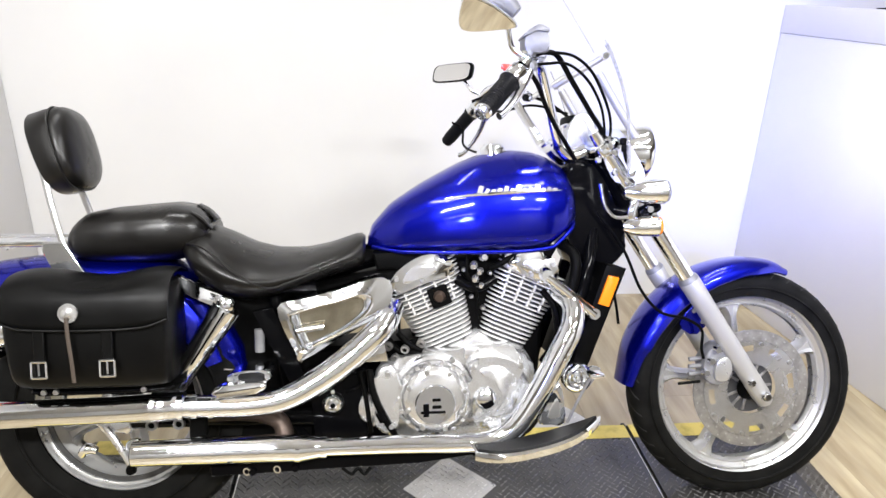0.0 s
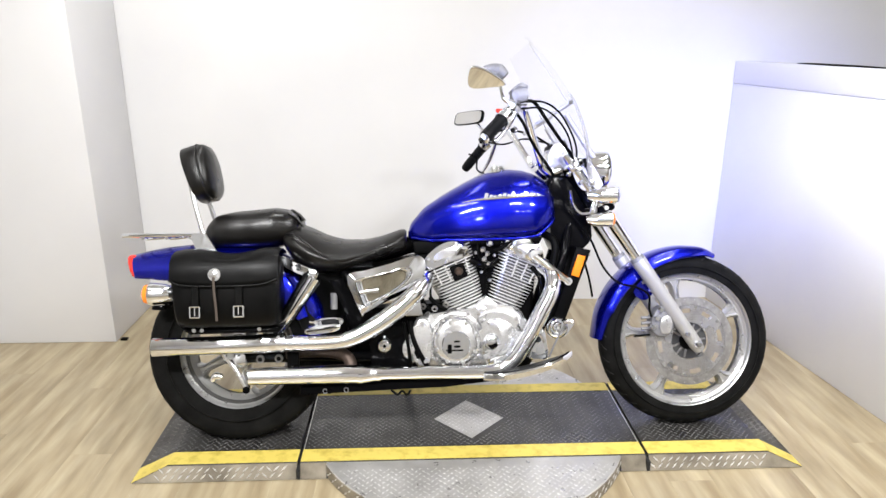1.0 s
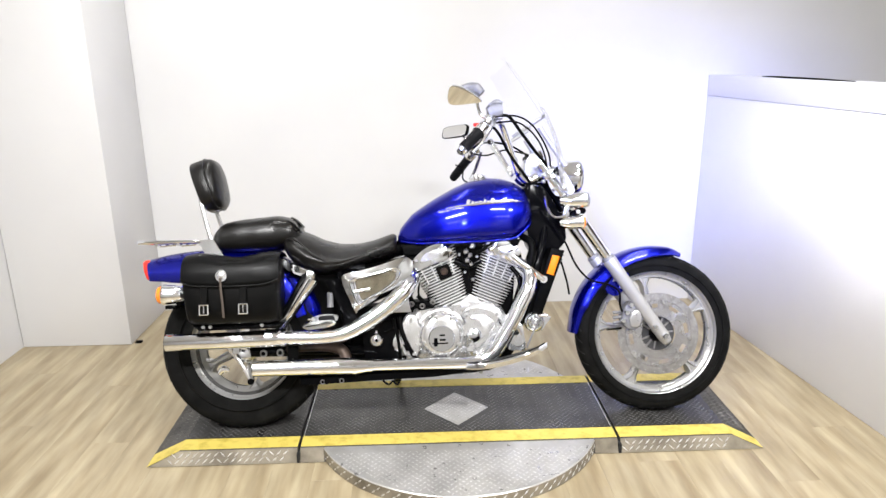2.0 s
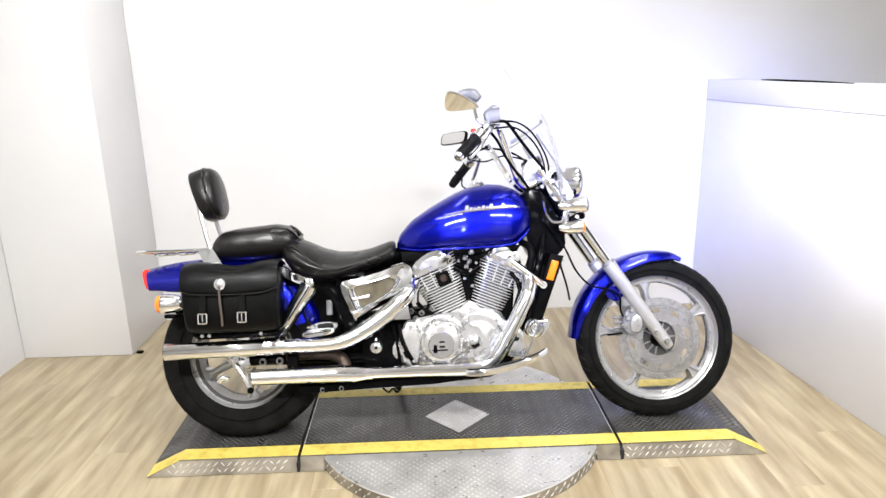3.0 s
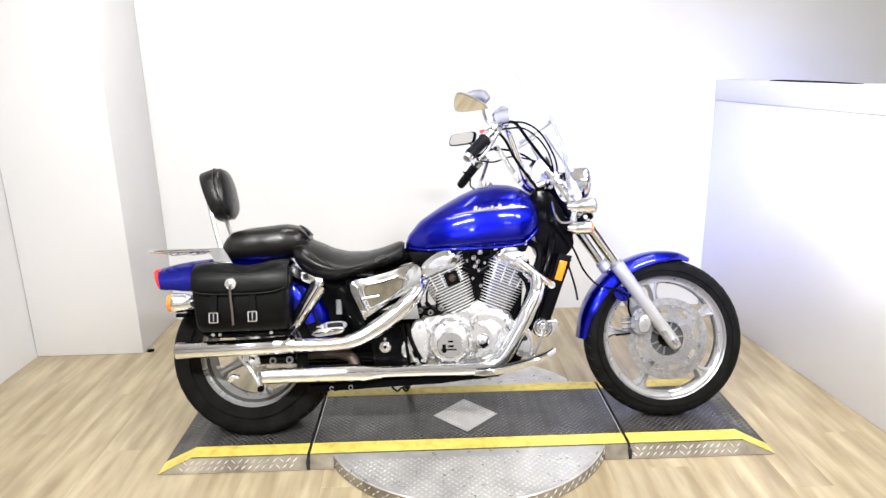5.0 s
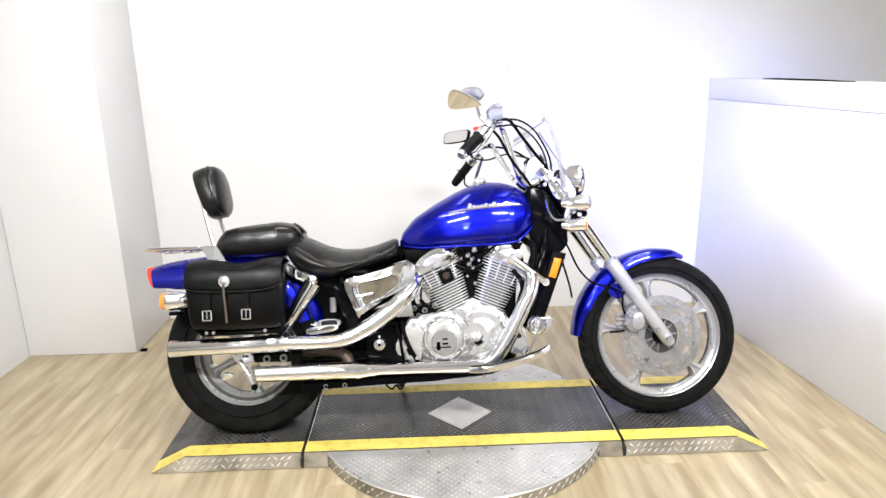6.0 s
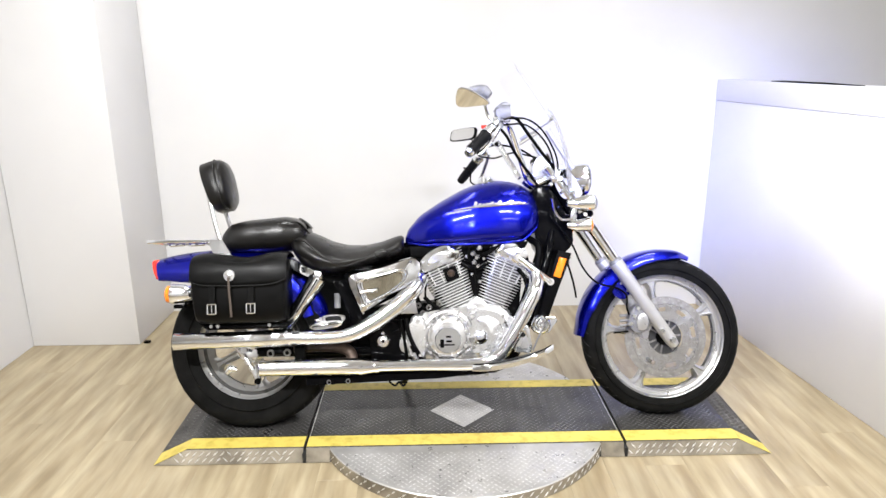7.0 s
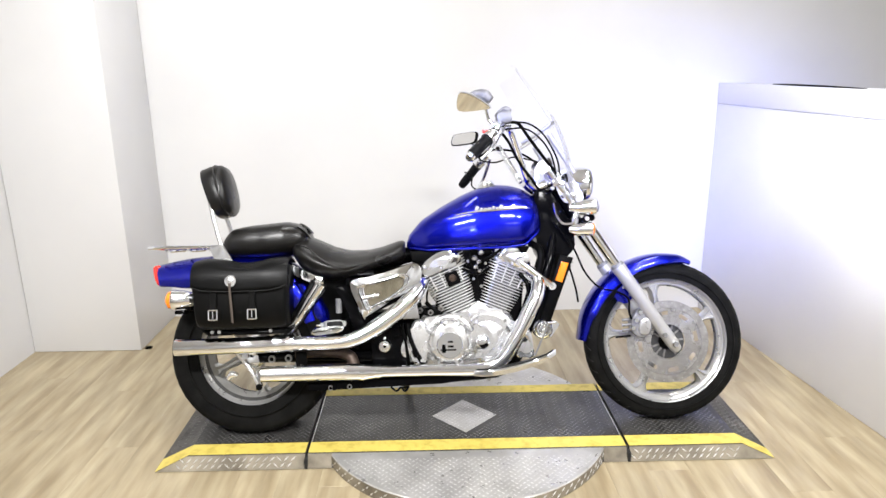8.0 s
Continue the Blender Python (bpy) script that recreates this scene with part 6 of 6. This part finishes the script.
part("seat_piping", tube([(-0.648, -0.128, 0.735), (-0.60, -0.16, 0.725), (-0.53, -0.181, 0.67), (-0.46, -0.176, 0.632), (-0.40, -0.162, 0.645), (-0.33, -0.136, 0.668), (-0.25, -0.1, 0.69)], 0.003, 8), VINYL, rider)

# ---- sissy bar, backrest and rack ----
rack = part("luggage_rack", tube([(-0.93, -0.105, 0.736), (-1.18, -0.105, 0.738), (-1.205, -0.09, 0.738), (-1.212, 0.0, 0.738), (-1.205, 0.09, 0.738), (-1.18, 0.105, 0.738), (-0.93, 0.105, 0.736)], 0.0075, 10, 4), CHROME, bike, "flat chrome luggage rack")
for v in (-0.06, -0.02, 0.02, 0.06):
    part("rack_bar", tube([(-0.95, v, 0.733), (-1.205, v, 0.734)], 0.005, 8, smooth=False), CHROME, rack)
for x in (-0.98, -1.06, -1.14):
    part("rack_cross", tube([(x, -0.105, 0.728), (x - 0.03, 0.0, 0.724), (x, 0.105, 0.728)], 0.006, 8), CHROME, rack)
sissy = part("sissy_bar", tube([(-0.905, -0.115, 0.66), (-0.938, -0.11, 0.755), (-0.968, -0.094, 0.862), (-0.985, -0.078, 0.94), (-0.99, 0.0, 0.96), (-0.985, 0.078, 0.94), (-0.968, 0.094, 0.862), (-0.938, 0.11, 0.755), (-0.905, 0.115, 0.66)], 0.0085, 12, 8, 0.6), STEEL, bike, "flat chrome sissy bar")
for v in (-0.148, 0.140):
    part("sissy_plate", plate([(-0.965, 0.722), (-0.962, 0.742), (-0.915, 0.742), (-0.868, 0.66), (-0.935, 0.66)], v, v + 0.008, 0.002, 1), CHROME, sissy, "chrome side plate")
tilt = Matrix.Translation((-0.958, 0, 0.957)) @ Matrix.Rotation(radians(-17), 4, "Y")


def pad_ring(q, depth, hw=0.109, hz=0.104):
    out = []
    for k in range(40):
        a = 2 * math.pi * k / 40
        cx, cz = math.cos(a), math.sin(a)
        y = abs(cx) ** 0.72 * (1 if cx > 0 else -1) * hw * q
        z = abs(cz) ** 0.78 * (1 if cz > 0 else -1) * hz * q
        y *= 1.0 + 0.10 * (-z / hz)
        full = 1.0 + 0.22 * z / hz if depth > 0 else 1.0 + 0.12 * z / hz
        out.append(tilt @ Vector((depth * full, y, z)))
    return out


bm = bmesh.new()
add_rings(bm, [pad_ring(q, d * 0.88) for q, d in ((0.6, -0.042), (0.97, -0.042), (1.0, -0.038), (1.01, 0.0), (1.0, 0.012), (0.97, 0.014), (0.985, 0.018), (0.95, 0.034), (0.82, 0.048), (0.55, 0.057), (0.2, 0.06))])
backrest = part("backrest", bm, VINYL, bike, "padded black vinyl backrest", 50)
bm = bmesh.new()
loop = pad_ring(1.005, 0.0128)
add_tube(bm, loop + [loop[0]], 0.0028, 8, 1)
part("piping", bm, VINYL, backrest)

# ---- saddlebag ----


bm = bmesh.new()
rings = []
BU = [-0.985, -0.978, -0.955, -0.90, -0.82, -0.735, -0.685, -0.663, -0.656]
for k, u in enumerate(BU):
    s = [0.90, 0.96, 0.99, 1.0, 1.0, 1.0, 0.99, 0.96, 0.90][k]
    mid_z, mid_v = 0.551, -0.245
    ring = []
    for t in range(32):
        a = 2 * math.pi * t / 32
        cx, cz = math.cos(a), math.sin(a)
        v = mid_v + abs(cx) ** 0.42 * (1 if cx > 0 else -1) * 0.082 * s
        z = mid_z + abs(cz) ** 0.42 * (1 if cz > 0 else -1) * 0.120 * s
        if v < mid_v:
            v -= 0.012 * math.sin((z - 0.41) / 0.26 * math.pi)
        ring.append(Vector((u + 0.012 * (0.54 - z) / 0.13 * (1 if k < 3 else 0), v, z)))
    rings.append(ring)
add_rings(bm, rings)
bmesh.ops.smooth_vert(bm, verts=bm.verts, factor=0.4, use_axis_x=True, use_axis_y=True, use_axis_z=True)
bag = part("saddlebag", bm, LEATHER, bike, "black leather saddlebag with two buckled straps", 70)
bag.location = (0, 0.035, 0)
# lid that folds over the top and hangs down outside
bm = bmesh.new()
rings = []
for k in range(25):
    f = k / 24
    u = -0.990 + 0.342 * f
    e = abs(2 * f - 1)
    hang = 0.572 + 0.018 * e ** 3
    sag = -0.010 * math.sin(f * math.pi) + 0.006 * math.sin(f * 9.0)
    sh = 0.005 * e ** 8
    sec = [(-0.160, 0.668 + sag), (-0.18, 0.682 + sag - sh), (-0.23, 0.690 + sag - sh), (-0.28, 0.686 + sag - sh), (-0.315, 0.672 + sag - sh), (-0.338 + sh, 0.648), (-0.347 + sh, 0.615), (-0.348 + sh, hang)]
    path = smooth_path([(u, v, z) for v, z in sec], 3)
    inner = [p + Vector((0, 0.0045, -0.003)) for p in reversed(path)]
    rings.append(path + inner)
add_rings(bm, rings)
lid = part("bag_lid", bm, LEATHER, bag, "leather lid with a scalloped edge", 60)
part("lid_edge", tube([(-0.99, -0.347, 0.592), (-0.95, -0.350, 0.578), (-0.88, -0.3505, 0.573), (-0.81, -0.3505, 0.572), (-0.74, -0.3505, 0.573), (-0.69, -0.350, 0.578), (-0.65, -0.347, 0.592)], 0.0028, 8), LEATHER, bag)
for u in (-0.908, -0.771):
    part("strap", box((u - 0.011, -0.350, 0.475), (u + 0.011, -0.345, 0.575), 0.0015, Matrix.Rotation(0, 4, "X"), 1), LEATHER, bag, "leather strap")
    bm = bmesh.new()
    q = 0.0148
    for a, b in (((-q, -q), (q, -q)), ((q, -q), (q, q)), ((q, q), (-q, q)), ((-q, q), (-q, -q))):
        add_tube(bm, [(u + a[0], -0.353, 0.491 + a[1] * 1.15), (u + b[0], -0.353, 0.491 + b[1] * 1.15)], 0.0028, 8, smooth=False)
    add_tube(bm, [(u, -0.355, 0.505), (u, -0.355, 0.480)], 0.0022, 6, smooth=False)
    part("buckle", bm, CHROME, bag, "square chrome buckle")
part("concho", lathe([(0.0, -0.007), (0.006, -0.006), (0.012, -0.003), (0.0195, -0.0035), (0.021, 0.0), (0.0, 0.0)], (-0.845, -0.352, 0.610), (0, 1, 0), 28), ALU, bag, "round chrome concho")
part("lace", tube([(-0.847, -0.358, 0.602), (-0.846, -0.357, 0.56), (-0.842, -0.355, 0.51), (-0.840, -0.352, 0.462)], 0.0042, 8, 5, 0.5), material("brown_lace", (0.06, 0.045, 0.035), 0.6), bag, "thin hanging leather lace")
part("bag_base_rail", tube([(-0.96, -0.27, 0.424), (-0.93, -0.28, 0.420), (-0.70, -0.28, 0.420), (-0.66, -0.27, 0.424)], 0.005, 10), BLACK, bag)
for u in (-0.93, -0.905, -0.72):
    part("rail_rivet", lathe([(0.0, -0.004), (0.006, -0.004), (0.007, 0.0)], (u, -0.29, 0.424), (0, 1, 0), 10), STEEL, bag)
part("bag_support", plate([(-0.98, 0.43), (-0.64, 0.43), (-0.66, 0.408), (-0.95, 0.408)], -0.235, -0.17, 0.004, 1), BLACKMATT, bike)

# dark mass between the side cover and the rear wheel
part("inner_fender", plate([(-0.64, 0.64), (-0.36, 0.63), (-0.34, 0.28), (-0.52, 0.30), (-0.56, 0.42), (-0.60, 0.50)], -0.085, 0.085, 0.01, 1), BLACKMATT, bike)

# ---- side stand ----
part("side_stand", tube([(-0.18, 0.10, 0.21), (-0.21, 0.18, 0.15), (-0.25, 0.30, 0.092), (-0.262, 0.325, 0.088)], [0.013, 0.012, 0.011, 0.016], 12), BLACK, bike, "black side stand leg")

# ---- floor planks ----
PW, PL = 0.152, 1.32
for i in range(int(7.72 / PW) + 1):
    x = -4.5 + i * PW
    off = (i * 0.37) % 1.0 * PL
    j = 0
    y = -4.6 - off
    while y < 1.61:
        ya, yb = max(y, -4.6), min(y + PL, 1.61)
        if yb - ya > 0.02:
            bm = box((-PW / 2 + 0.0001, 0.0001, -0.006), (PW / 2 - 0.0001, yb - ya - 0.0001, 0.0), 0.0004, None, 1)
            ob = finish("plank", bm, PLANK, floor, "", False)
            ob.location = (x + PW / 2, ya, 0)
        y += PL
